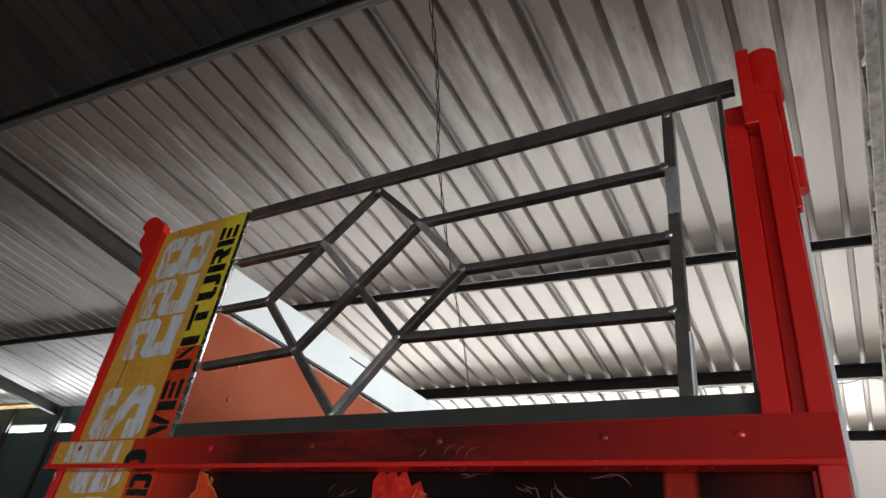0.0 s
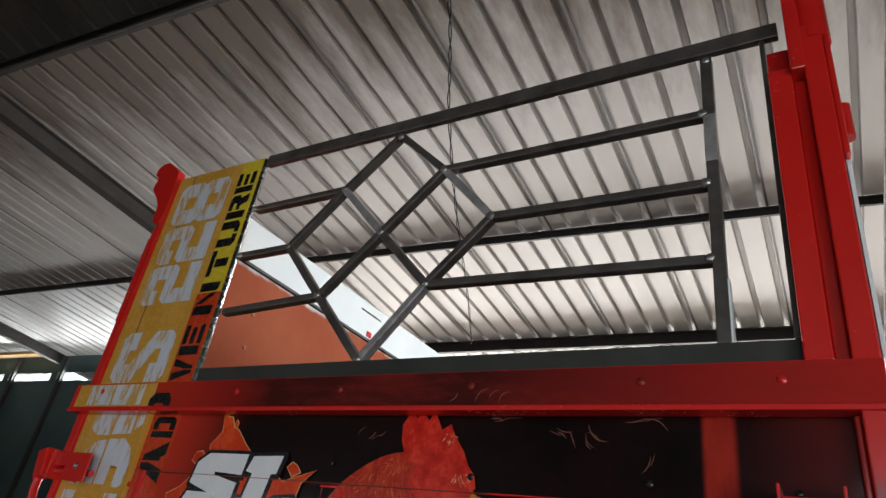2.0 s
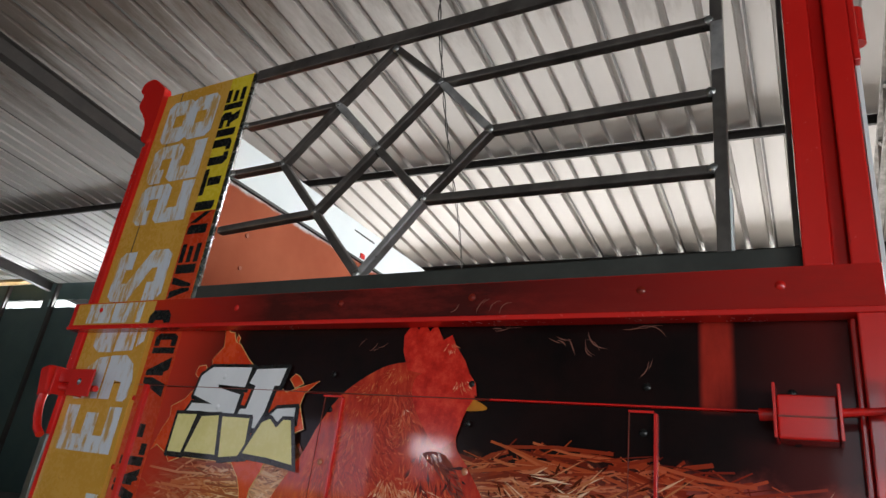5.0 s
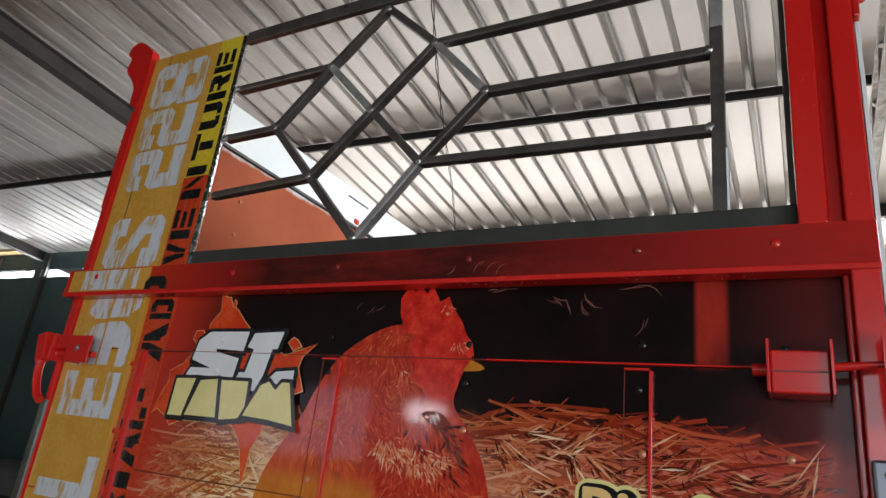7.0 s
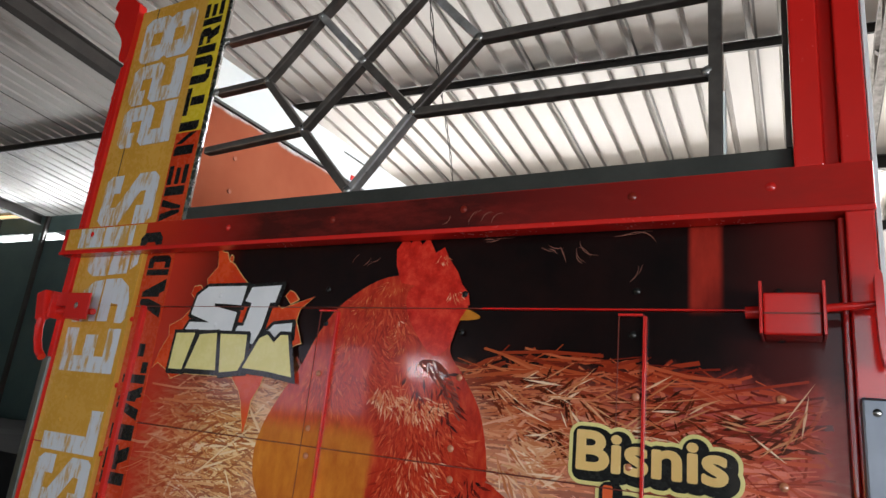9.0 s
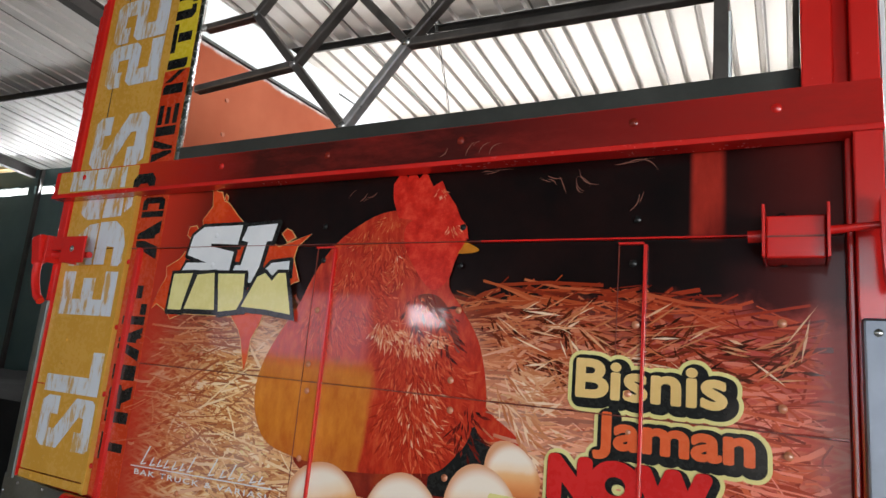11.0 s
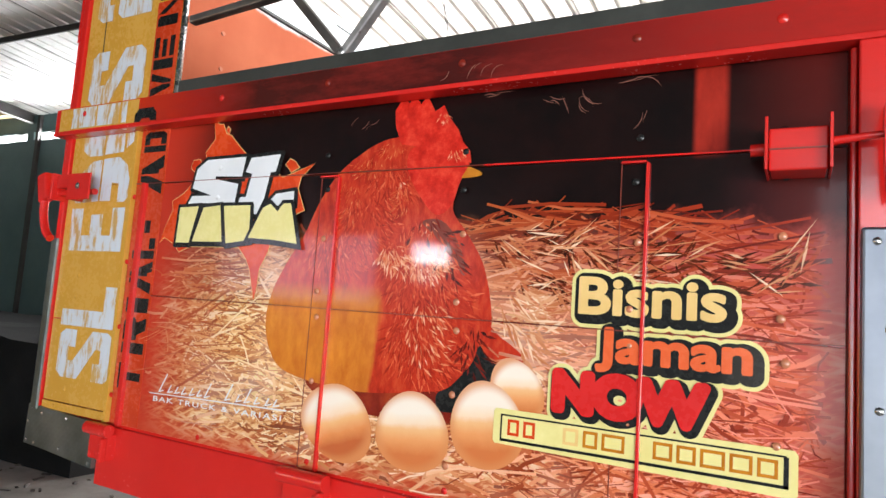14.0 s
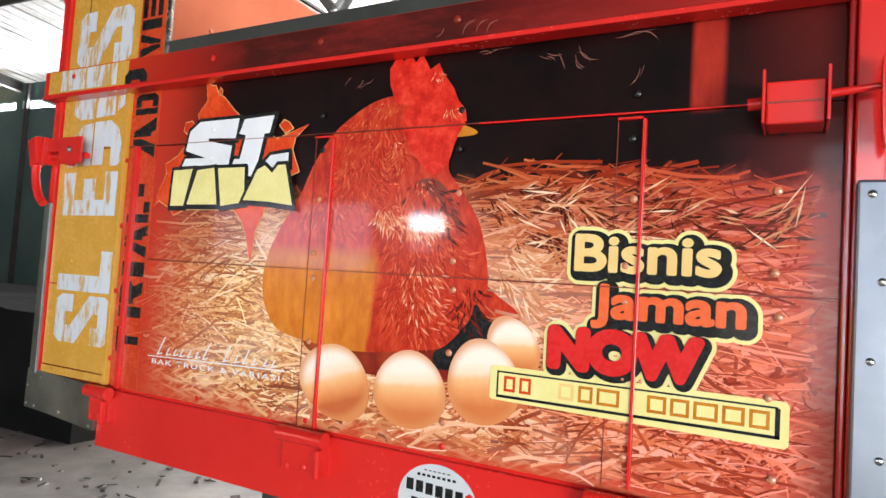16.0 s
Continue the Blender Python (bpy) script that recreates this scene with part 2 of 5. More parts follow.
def print_panel():
    """The printed film on the boards: black above, warm brown under the straw, fading to red at both ends and the foot."""
    m, t, b = nodes_of("printed_panel")
    co = t.nodes.new("ShaderNodeTexCoord")
    sep = t.nodes.new("ShaderNodeSeparateXYZ")
    t.links.new(co.outputs["Object"], sep.inputs[0])
    n = noise_of(t, 9, 5, 0.65)

    def mapped(src, a, c, lo=0.0, hi=1.0):
        r = t.nodes.new("ShaderNodeMapRange")
        r.interpolation_type = "SMOOTHSTEP"
        for i, v in enumerate((a, c, lo, hi)):
            r.inputs[i + 1].default_value = v
        t.links.new(src, r.inputs[0])
        return r.outputs[0]

    def mix(fac, a, c):
        x = t.nodes.new("ShaderNodeMix")
        x.data_type = "RGBA"
        t.links.new(fac, x.inputs[0])
        for sock, v in ((x.inputs[6], a), (x.inputs[7], c)):
            if isinstance(v, tuple):
                sock.default_value = (*v, 1)
            else:
                t.links.new(v, sock)
        return x.outputs[2]

    black = ramp(t, n.outputs["Fac"], [(0.35, (0.004, 0.0015, 0.0016)), (0.75, (0.015, 0.004, 0.0035))]).outputs[0]
    brown = straw_tone(t)
    brown = mix(mapped(sep.outputs["Z"], 1.26, 1.42, 0, 0.88), brown, (0.085, 0.014, 0.005))
    brown = mix(mapped(sep.outputs["X"], 0.25, 0.92, 0, 0.78), brown, (0.60, 0.085, 0.070))
    up = t.nodes.new("ShaderNodeMath")
    up.operation = "MULTIPLY_ADD"
    up.inputs[1].default_value, up.inputs[2].default_value = 0.16, -0.08
    t.links.new(n.outputs["Fac"], up.inputs[0])
    zz = t.nodes.new("ShaderNodeMath")
    t.links.new(sep.outputs["Z"], zz.inputs[0])
    t.links.new(up.outputs[0], zz.inputs[1])
    col = mix(mapped(zz.outputs[0], 1.425, 1.505), brown, black)
    away = t.nodes.new("ShaderNodeVectorMath")
    away.operation = "DISTANCE"
    away.inputs[1].default_value = (-0.17, 0.0, 1.22)
    t.links.new(co.outputs["Object"], away.inputs[0])
    col = mix(mapped(away.outputs["Value"], 0.24, 0.06, 0, 0.8), col, (0.80, 0.55, 0.28))
    col = mix(mapped(sep.outputs["X"], -0.26, -0.56), col, (0.50, 0.032, 0.014))
    col = mix(mapped(sep.outputs["X"], 0.80, 1.02, 0, 0.20), col, (0.42, 0.026, 0.018))
    umber = ramp(t, noise_of(t, 16, 5, 0.65, (1, 1, 0.4)).outputs["Fac"], [(0.3, (0.18, 0.010, 0.007)), (0.7, (0.42, 0.030, 0.016))]).outputs[0]
    stripe = mix(mapped(sep.outputs["X"], 0.838, 0.824), col, umber)
    stripe = mix(mapped(sep.outputs["X"], 0.776, 0.788), col, stripe)
    col = mix(mapped(sep.outputs["Z"], 1.585, 1.606), col, stripe)
    col = mix(mapped(sep.outputs["Z"], 1.03, 0.955, 0, 0.8), col, (0.50, 0.05, 0.02))
    t.links.new(col, b.inputs["Base Color"])
    b.inputs["Roughness"].default_value = 0.3
    b.inputs["Specular IOR Level"].default_value = 0.10
    b.inputs["Coat Weight"].default_value, b.inputs["Coat Roughness"].default_value = 0.2, 0.07
    add_bump(t, b, noise_of(t, 2.2, 2, 0.5).outputs["Fac"], 0.25, 0.01)
    return m


M_PRINT = print_panel()


def band_film():
    """Film on the head band: red at the ends, nearly black along the middle."""
    m, t, b = nodes_of("band_film")
    co = t.nodes.new("ShaderNodeTexCoord")
    sep = t.nodes.new("ShaderNodeSeparateXYZ")
    t.links.new(co.outputs["Object"], sep.inputs[0])
    r = t.nodes.new("ShaderNodeMapRange")
    r.inputs[1].default_value, r.inputs[2].default_value = -0.62, 1.0
    t.links.new(sep.outputs["X"], r.inputs[0])
    c = ramp(t, r.outputs[0], [(0.0, (0.50, 0.030, 0.010)), (0.14, (0.34, 0.012, 0.006)), (0.27, (0.055, 0.006, 0.004)), (0.62, (0.060, 0.006, 0.005)), (0.82, (0.22, 0.010, 0.008)), (1.0, (0.46, 0.016, 0.012))])
    # mottled maroon reflections, mixed into the film colour
    n = noise_of(t, 7, 6, 0.7, (0.5, 1, 1.6))
    mr = t.nodes.new("ShaderNodeMapRange")
    for i, v in enumerate((0.46, 0.74, 0.0, 0.75)):
        mr.inputs[i + 1].default_value = v
    t.links.new(n.outputs["Fac"], mr.inputs[0])
    maroon_sheen = t.nodes.new("ShaderNodeMix")
    maroon_sheen.data_type = "RGBA"
    t.links.new(mr.outputs[0], maroon_sheen.inputs[0])
    t.links.new(c.outputs[0], maroon_sheen.inputs[6])
    maroon_sheen.inputs[7].default_value = (0.26, 0.018, 0.014, 1)
    t.links.new(maroon_sheen.outputs[2], b.inputs["Base Color"])
    add_bump(t, b, noise_of(t, 5, 2, 0.5).outputs["Fac"], 0.2, 0.01)
    b.inputs["Roughness"].default_value = 0.2
    b.inputs["Specular IOR Level"].default_value = 0.15
    b.inputs["Coat Weight"].default_value, b.inputs["Coat Roughness"].default_value = 0.5, 0.05
    return m


M_BAND = band_film()


def straw_film():
    """Straw strands, each its own shade; paler to the foot and the left, redder to the right."""
    m, t, b = nodes_of("straw_film")
    geo = t.nodes.new("ShaderNodeNewGeometry")
    co = t.nodes.new("ShaderNodeTexCoord")
    sep = t.nodes.new("ShaderNodeSeparateXYZ")
    t.links.new(co.outputs["Object"], sep.inputs[0])
    c = ramp(t, geo.outputs["Random Per Island"], [(0.0, (0.20, 0.040, 0.012)), (0.30, (0.42, 0.115, 0.036)), (0.60, (0.68, 0.31, 0.115)), (0.82, (0.84, 0.56, 0.30)), (1.0, (0.88, 0.72, 0.50))])
    red = t.nodes.new("ShaderNodeMix")
    red.data_type, red.blend_type = "RGBA", "MULTIPLY"
    mr = t.nodes.new("ShaderNodeMapRange")
    mr.inputs[1].default_value, mr.inputs[2].default_value, mr.inputs[3].default_value, mr.inputs[4].default_value = 0.05, 0.90, 0.0, 0.92
    t.links.new(sep.outputs["X"], mr.inputs[0])
    t.links.new(mr.outputs[0], red.inputs[0])
    t.links.new(c.outputs[0], red.inputs[6])
    red.inputs[7].default_value = (0.96, 0.32, 0.36, 1)
    up = t.nodes.new("ShaderNodeMix")
    up.data_type, up.blend_type = "RGBA", "MULTIPLY"
    mz = t.nodes.new("ShaderNodeMapRange")
    mz.inputs[1].default_value, mz.inputs[2].default_value = 1.27, 1.48
    t.links.new(sep.outputs["Z"], mz.inputs[0])
    t.links.new(mz.outputs[0], up.inputs[0])
    t.links.new(red.outputs[2], up.inputs[6])
    up.inputs[7].default_value = (0.60, 0.30, 0.17, 1)
    soft = noise_of(t, 4.2, 3, 0.5)
    ms = t.nodes.new("ShaderNodeMapRange")
    ms.interpolation_type = "SMOOTHSTEP"
    ms.inputs[1].default_value, ms.inputs[2].default_value, ms.inputs[4].default_value = 0.46, 0.68, 0.5
    t.links.new(soft.outputs["Fac"], ms.inputs[0])
    mc = t.nodes.new("ShaderNodeMapRange")
    mc.inputs[1].default_value, mc.inputs[2].default_value = 0.80, 0.50
    t.links.new(sep.outputs["X"], mc.inputs[0])
    mf = t.nodes.new("ShaderNodeMath")
    mf.operation = "MULTIPLY"
    t.links.new(ms.outputs[0], mf.inputs[0])
    t.links.new(mc.outputs[0], mf.inputs[1])
    mh = t.nodes.new("ShaderNodeMapRange")
    mh.inputs[1].default_value, mh.inputs[2].default_value = 1.48, 1.36
    t.links.new(sep.outputs["Z"], mh.inputs[0])
    mg = t.nodes.new("ShaderNodeMath")
    mg.operation = "MULTIPLY"
    t.links.new(mf.outputs[0], mg.inputs[0])
    t.links.new(mh.outputs[0], mg.inputs[1])
    pale = t.nodes.new("ShaderNodeMix")
    pale.data_type = "RGBA"
    t.links.new(mg.outputs[0], pale.inputs[0])
    t.links.new(up.outputs[2], pale.inputs[6])
    pale.inputs[7].default_value = (0.88, 0.57, 0.42, 1)
    fade = t.nodes.new("ShaderNodeMix")
    fade.data_type = "RGBA"
    me = t.nodes.new("ShaderNodeMapRange")
    for i, v in enumerate((-0.22, -0.54, 0.0, 0.85)):
        me.inputs[i + 1].default_value = v
    t.links.new(sep.outputs["X"], me.inputs[0])
    t.links.new(me.outputs[0], fade.inputs[0])
    t.links.new(pale.outputs[2], fade.inputs[6])
    fade.inputs[7].default_value = (0.54, 0.07, 0.025, 1)
    t.links.new(fade.outputs[2], b.inputs["Base Color"])
    b.inputs["Roughness"].default_value = 0.3
    b.inputs["Specular IOR Level"].default_value = 0.15
    b.inputs["Coat Weight"].default_value, b.inputs["Coat Roughness"].default_value = 0.4, 0.08
    return m


M_STRAW = straw_film()
M_STUD = surface("filmed_stud", (0.48, 0.15, 0.07), (0.58, 0.22, 0.11), (0.2, 0.3), scale=30, bump=0, coat=1.0)
M_DARKLINE = surface("dark_joint", (0.14, 0.016, 0.008), (0.24, 0.035, 0.016), (0.3, 0.5), scale=30, bump=0)


def plume_film(name, stops, stretch):
    m, t, b = nodes_of(name)
    n = noise_of(t, 22, 6, 0.7, stretch)
    t.links.new(ramp(t, n.outputs["Fac"], stops).outputs[0], b.inputs["Base Color"])
    b.inputs["Roughness"].default_value = 0.22
    b.inputs["Specular IOR Level"].default_value = 0.15
    b.inputs["Coat Weight"].default_value, b.inputs["Coat Roughness"].default_value = 0.5, 0.07
    return m


def flank_reflection():
    """Mottled russet film with a golden ochre reflection painted into its lower left."""
    m = plume_film("russet_film", [(0.25, (0.16, 0.008, 0.005)), (0.5, (0.48, 0.028, 0.012)), (0.75, (0.66, 0.10, 0.03))], (1.8, 1, 0.7))
    t = m.node_tree
    b = next(n for n in t.nodes if n.type == "BSDF_PRINCIPLED")
    base = b.inputs["Base Color"].links[0].from_socket
    co = t.nodes.new("ShaderNodeTexCoord")
    sep = t.nodes.new("ShaderNodeSeparateXYZ")
    t.links.new(co.outputs["Object"], sep.inputs[0])
    n = noise_of(t, 12, 4, 0.6, (1, 1, 0.5))
    wob = t.nodes.new("ShaderNodeMath")
    wob.operation = "MULTIPLY_ADD"
    wob.inputs[1].default_value = 0.08
    t.links.new(n.outputs["Fac"], wob.inputs[0])
    t.links.new(sep.outputs["X"], wob.inputs[2])
    fx, fz = (t.nodes.new("ShaderNodeMapRange") for _ in range(2))
    for r, a, c in ((fx, 0.225, 0.205), (fz, 1.360, 1.315)):
        r.interpolation_type = "SMOOTHSTEP"
        r.inputs[1].default_value, r.inputs[2].default_value = a, c
    t.links.new(wob.outputs[0], fx.inputs[0])
    t.links.new(sep.outputs["Z"], fz.inputs[0])
    mu = t.nodes.new("ShaderNodeMath")
    mu.operation = "MULTIPLY"
    t.links.new(fx.outputs[0], mu.inputs[0])
    t.links.new(fz.outputs[0], mu.inputs[1])
    gold = ramp(t, noise_of(t, 15, 6, 0.7, (1.6, 1, 0.7)).outputs["Fac"], [(0.3, (0.42, 0.085, 0.011)), (0.7, (0.63, 0.195, 0.025))])
    x = t.nodes.new("ShaderNodeMix")
    x.data_type = "RGBA"
    t.links.new(mu.outputs[0], x.inputs[0])
    t.links.new(base, x.inputs[6])
    t.links.new(gold.outputs[0], x.inputs[7])
    t.links.new(x.outputs[2], b.inputs["Base Color"])
    return m


M_PLUME = flank_reflection()
M_UMBER = plume_film("umber_film", [(0.3, (0.10, 0.008, 0.005)), (0.55, (0.22, 0.018, 0.010)), (0.75, (0.34, 0.045, 0.014))], (0.5, 1, 0.35))
M_COMB = plume_film("scarlet_film", [(0.28, (0.34, 0.008, 0.005)), (0.5, (0.60, 0.022, 0.012)), (0.72, (0.78, 0.075, 0.035))], (1.3, 1, 1.3))
M_OCHRE = plume_film("ochre_film", [(0.3, (0.42, 0.13, 0.010)), (0.7, (0.58, 0.22, 0.018))], (1.5, 1, 1))


def egg_film(name, stops, lean):
    """A printed egg: a pale cap over a warm foot, with a thin brown rim."""
    m, t, b = nodes_of(name)
    co = t.nodes.new("ShaderNodeTexCoord")
    sep = t.nodes.new("ShaderNodeSeparateXYZ")
    t.links.new(co.outputs["Generated"], sep.inputs[0])
    slant = t.nodes.new("ShaderNodeMath")
    slant.operation = "MULTIPLY_ADD"
    slant.inputs[1].default_value = lean
    t.links.new(sep.outputs["X"], slant.inputs[0])
    t.links.new(sep.outputs["Z"], slant.inputs[2])
    ad = t.nodes.new("ShaderNodeMath")
    ad.operation = "MULTIPLY_ADD"
    ad.inputs[1].default_value = 0.12
    t.links.new(noise_of(t, 22, 5, 0.65).outputs["Fac"], ad.inputs[0])
    t.links.new(slant.outputs[0], ad.inputs[2])
    cap = ramp(t, ad.outputs[0], stops)
    mp = t.nodes.new("ShaderNodeMapping")
    mp.inputs["Location"].default_value, mp.inputs["Scale"].default_value = (-0.5, 0, -0.49), (1, 0, 1)
    t.links.new(co.outputs["Generated"], mp.inputs[0])
    ln = t.nodes.new("ShaderNodeVectorMath")
    ln.operation = "LENGTH"
    t.links.new(mp.outputs[0], ln.inputs[0])
    rim = t.nodes.new("ShaderNodeMapRange")
    rim.interpolation_type = "SMOOTHSTEP"
    for i, v in enumerate((0.36, 0.51, 0.0, 0.85)):
        rim.inputs[i + 1].default_value = v
    t.links.new(ln.outputs["Value"], rim.inputs[0])
    x = t.nodes.new("ShaderNodeMix")
    x.data_type = "RGBA"
    t.links.new(rim.outputs[0], x.inputs[0])
    t.links.new(cap.outputs[0], x.inputs[6])
    x.inputs[7].default_value = (0.66, 0.25, 0.09, 1)
    t.links.new(x.outputs[2], b.inputs["Base Color"])
    b.inputs["Roughness"].default_value = 0.22
    b.inputs["Specular IOR Level"].default_value = 0.15
    b.inputs["Coat Weight"].default_value = 0.5
    return m


M_EGG = egg_film("egg_film", [(0.22, (0.60, 0.17, 0.050)), (0.40, (0.76, 0.31, 0.11)), (0.54, (0.82, 0.45, 0.21)), (0.61, (0.86, 0.64, 0.44)), (0.74, (0.87, 0.75, 0.63))], -0.10)
M_EGG_TILT = egg_film("leaning_egg_film", [(0.04, (0.50, 0.12, 0.035)), (0.20, (0.72, 0.26, 0.085)), (0.36, (0.82, 0.43, 0.19)), (0.45, (0.86, 0.62, 0.42)), (0.62, (0.87, 0.75, 0.63))], -0.42)
M_EGG_PALE = egg_film("pale_egg_film", [(0.10, (0.68, 0.34, 0.14)), (0.45, (0.76, 0.52, 0.25)), (0.75, (0.82, 0.66, 0.36))], -0.3)

# ---- mesh helpers ----
def part(name, bm, material, parent, label=""):
    """Links a bmesh as one mesh object under a thing or a part."""
    me = bpy.data.meshes.new(name)
    bm.to_mesh(me)
    bm.free()
    me.materials.append(material)
    ob = new(name, me)
    ob.parent = parent
    if label:
        ob["label"] = label
    return ob


def shared(name, me, parent, m):
    ob = new(name, me)
    ob.parent = parent
    ob.matrix_basis = m
    return ob


def empty(name, label, category, kind="", group=""):
    return tagged(new(name), label, category, group, kind)


def smooth(bm, angle=35):
    for f in bm.faces:
        f.smooth = True
    for e in bm.edges:
        if len(e.link_faces) != 2 or e.calc_face_angle(0) > radians(angle):
            e.smooth = False
    return bm


def boxes(*spans, bevel=0.002):
    """Boxes given as (x0, x1, y0, y1, z0, z1), joined in one bmesh."""
    bm = bmesh.new()
    for x0, x1, y0, y1, z0, z1 in spans:
        r = bmesh.ops.create_cube(bm, size=1.0)
        bmesh.ops.transform(bm, matrix=Matrix.Translation(((x0 + x1) / 2, (y0 + y1) / 2, (z0 + z1) / 2)) @ Matrix.Diagonal((x1 - x0, y1 - y0, z1 - z0, 1)), verts=r["verts"])
    if bevel:
        bmesh.ops.bevel(bm, geom=list(bm.edges), offset=bevel, segments=2, affect="EDGES", profile=0.5)
        smooth(bm, 12)
    return bm


def tube(a, b, w, d, bevel=0.002, up=(0, 1, 0)):
    """A square-section bar from a to b, w across in the plane of the frame and d deep."""
    a, b = Vector(a), Vector(b)
    along = (b - a).normalized()
    deep = (Vector(up) - along * along.dot(Vector(up))).normalized()
    wide = along.cross(deep)
    bm = bmesh.new()
    r = bmesh.ops.create_cube(bm, size=1.0)
    m = Matrix((wide * w, deep * d, along * (b - a).length)).transposed().to_4x4()
    bmesh.ops.transform(bm, matrix=Matrix.Translation((a + b) / 2) @ m, verts=r["verts"])
    if bevel:
        bmesh.ops.bevel(bm, geom=list(bm.edges), offset=bevel, segments=2, affect="EDGES", profile=0.5)
        smooth(bm, 12)
    bmesh.ops.recalc_face_normals(bm, faces=bm.faces)
    return bm


def rod(a, b, r, sides=16, r2=None):
    a, b = Vector(a), Vector(b)
    bm = bmesh.new()
    bmesh.ops.create_cone(bm, cap_ends=True, segments=sides, radius1=r, radius2=r if r2 is None else r2, depth=(b - a).length)
    bmesh.ops.transform(bm, matrix=Matrix.Translation((a + b) / 2) @ (b - a).to_track_quat("Z", "Y").to_matrix().to_4x4(), verts=bm.verts)
    return smooth(bm)


def rounded(points, steps=6):
    """A closed smooth outline through the given points."""
    out, n = [], len(points)
    for i in range(n):
        p0, p1, p2, p3 = (Vector(points[(i + k) % n]) for k in (-1, 0, 1, 2))
        for s in range(steps):
            u = s / steps
            out.append(0.5 * (2 * p1 + (p2 - p0) * u + (2 * p0 - 5 * p1 + 4 * p2 - p3) * u * u + (3 * p1 - p0 - 3 * p2 + p3) * u ** 3))
    return out


def plate(outline, y, depth=0.0004):
    """A flat cut shape in the plane of the tailgate: its outline in x and z, its face at y."""
    bm = bmesh.new()
    front = [bm.verts.new((p[0], y, p[1])) for p in outline]
    back = [bm.verts.new((p[0], y + depth, p[1])) for p in outline]
    n = len(front)
    fs = [bm.faces.new(front), bm.faces.new(back[::-1])]
    for i in range(n):
        bm.faces.new((front[i], back[i], back[(i + 1) % n], front[(i + 1) % n]))
    for f in fs:
        f.normal_update()
    bmesh.ops.triangulate(bm, faces=fs, ngon_method="EAR_CLIP")
    bmesh.ops.recalc_face_normals(bm, faces=bm.faces)
    return bm


def bent(points, r, sides=12):
    """A round bar bent through the given points."""
    pts = [Vector(p) for p in points]
    bm = bmesh.new()
    rings, deep = [], Vector((0, 1, 0))
    for i, p in enumerate(pts):
        along = (pts[min(i + 1, len(pts) - 1)] - pts[max(i - 1, 0)]).normalized()
        a = (deep - along * along.dot(deep)).normalized()
        b = along.cross(a)
        rings.append([bm.verts.new(p + (a * math.cos(2 * math.pi * k / sides) + b * math.sin(2 * math.pi * k / sides)) * r) for k in range(sides)])
    for u, w in zip(rings, rings[1:]):
        for k in range(sides):
            bm.faces.new((u[k], u[(k + 1) % sides], w[(k + 1) % sides], w[k]))
    bm.faces.new(rings[0])
    bm.faces.new(rings[-1])
    bmesh.ops.recalc_face_normals(bm, faces=bm.faces)
    return smooth(bm)


def grown(outline, d):
    """The outline pushed out by d all round."""
    n, out = len(outline), []
    area = sum(outline[i][0] * outline[(i + 1) % n][1] - outline[(i + 1) % n][0] * outline[i][1] for i in range(n))
    d = d if area > 0 else -d
    for i in range(n):
        p0, p1, p2 = (Vector(outline[(i + k) % n]) for k in (-1, 0, 1))
        a, b = (p1 - p0).normalized(), (p2 - p1).normalized()
        na, nb = Vector((a.y, -a.x)), Vector((b.y, -b.x))
        m = na + nb
        m = m / max(m.length_squared / 2, 0.55)
        out.append((p1.x + m.x * d, p1.y + m.y * d))
    return out


def strip_outline(x0, x1, z0, z1, r=0.0, n=5):
    if r <= 0:
        return [(x0, z0), (x1, z0), (x1, z1), (x0, z1)]
    out = []
    for cx, cz, a in ((x1 - r, z0 + r, -90), (x1 - r, z1 - r, 0), (x0 + r, z1 - r, 90), (x0 + r, z0 + r, 180)):
        for k in range(n + 1):
            q = radians(a + 90 * k / n)
            out.append((cx + r * math.cos(q), cz + r * math.sin(q)))
    return out


def letters(body, bold, spacing=1.0):
    """The glyphs of a word as a flat mesh in x and y, from the built-in font."""
    cu = bpy.data.curves.new("glyphs", "FONT")
    cu.body, cu.offset, cu.space_character, cu.fill_mode, cu.resolution_u = body, bold, spacing, "FRONT", 5
    ob = new("glyphs", cu)
    bpy.context.view_layer.update()
    me = bpy.data.meshes.new_from_object(ob.evaluated_get(bpy.context.evaluated_depsgraph_get()))
    bpy.data.objects.remove(ob)
    bpy.data.curves.remove(cu)
    return me


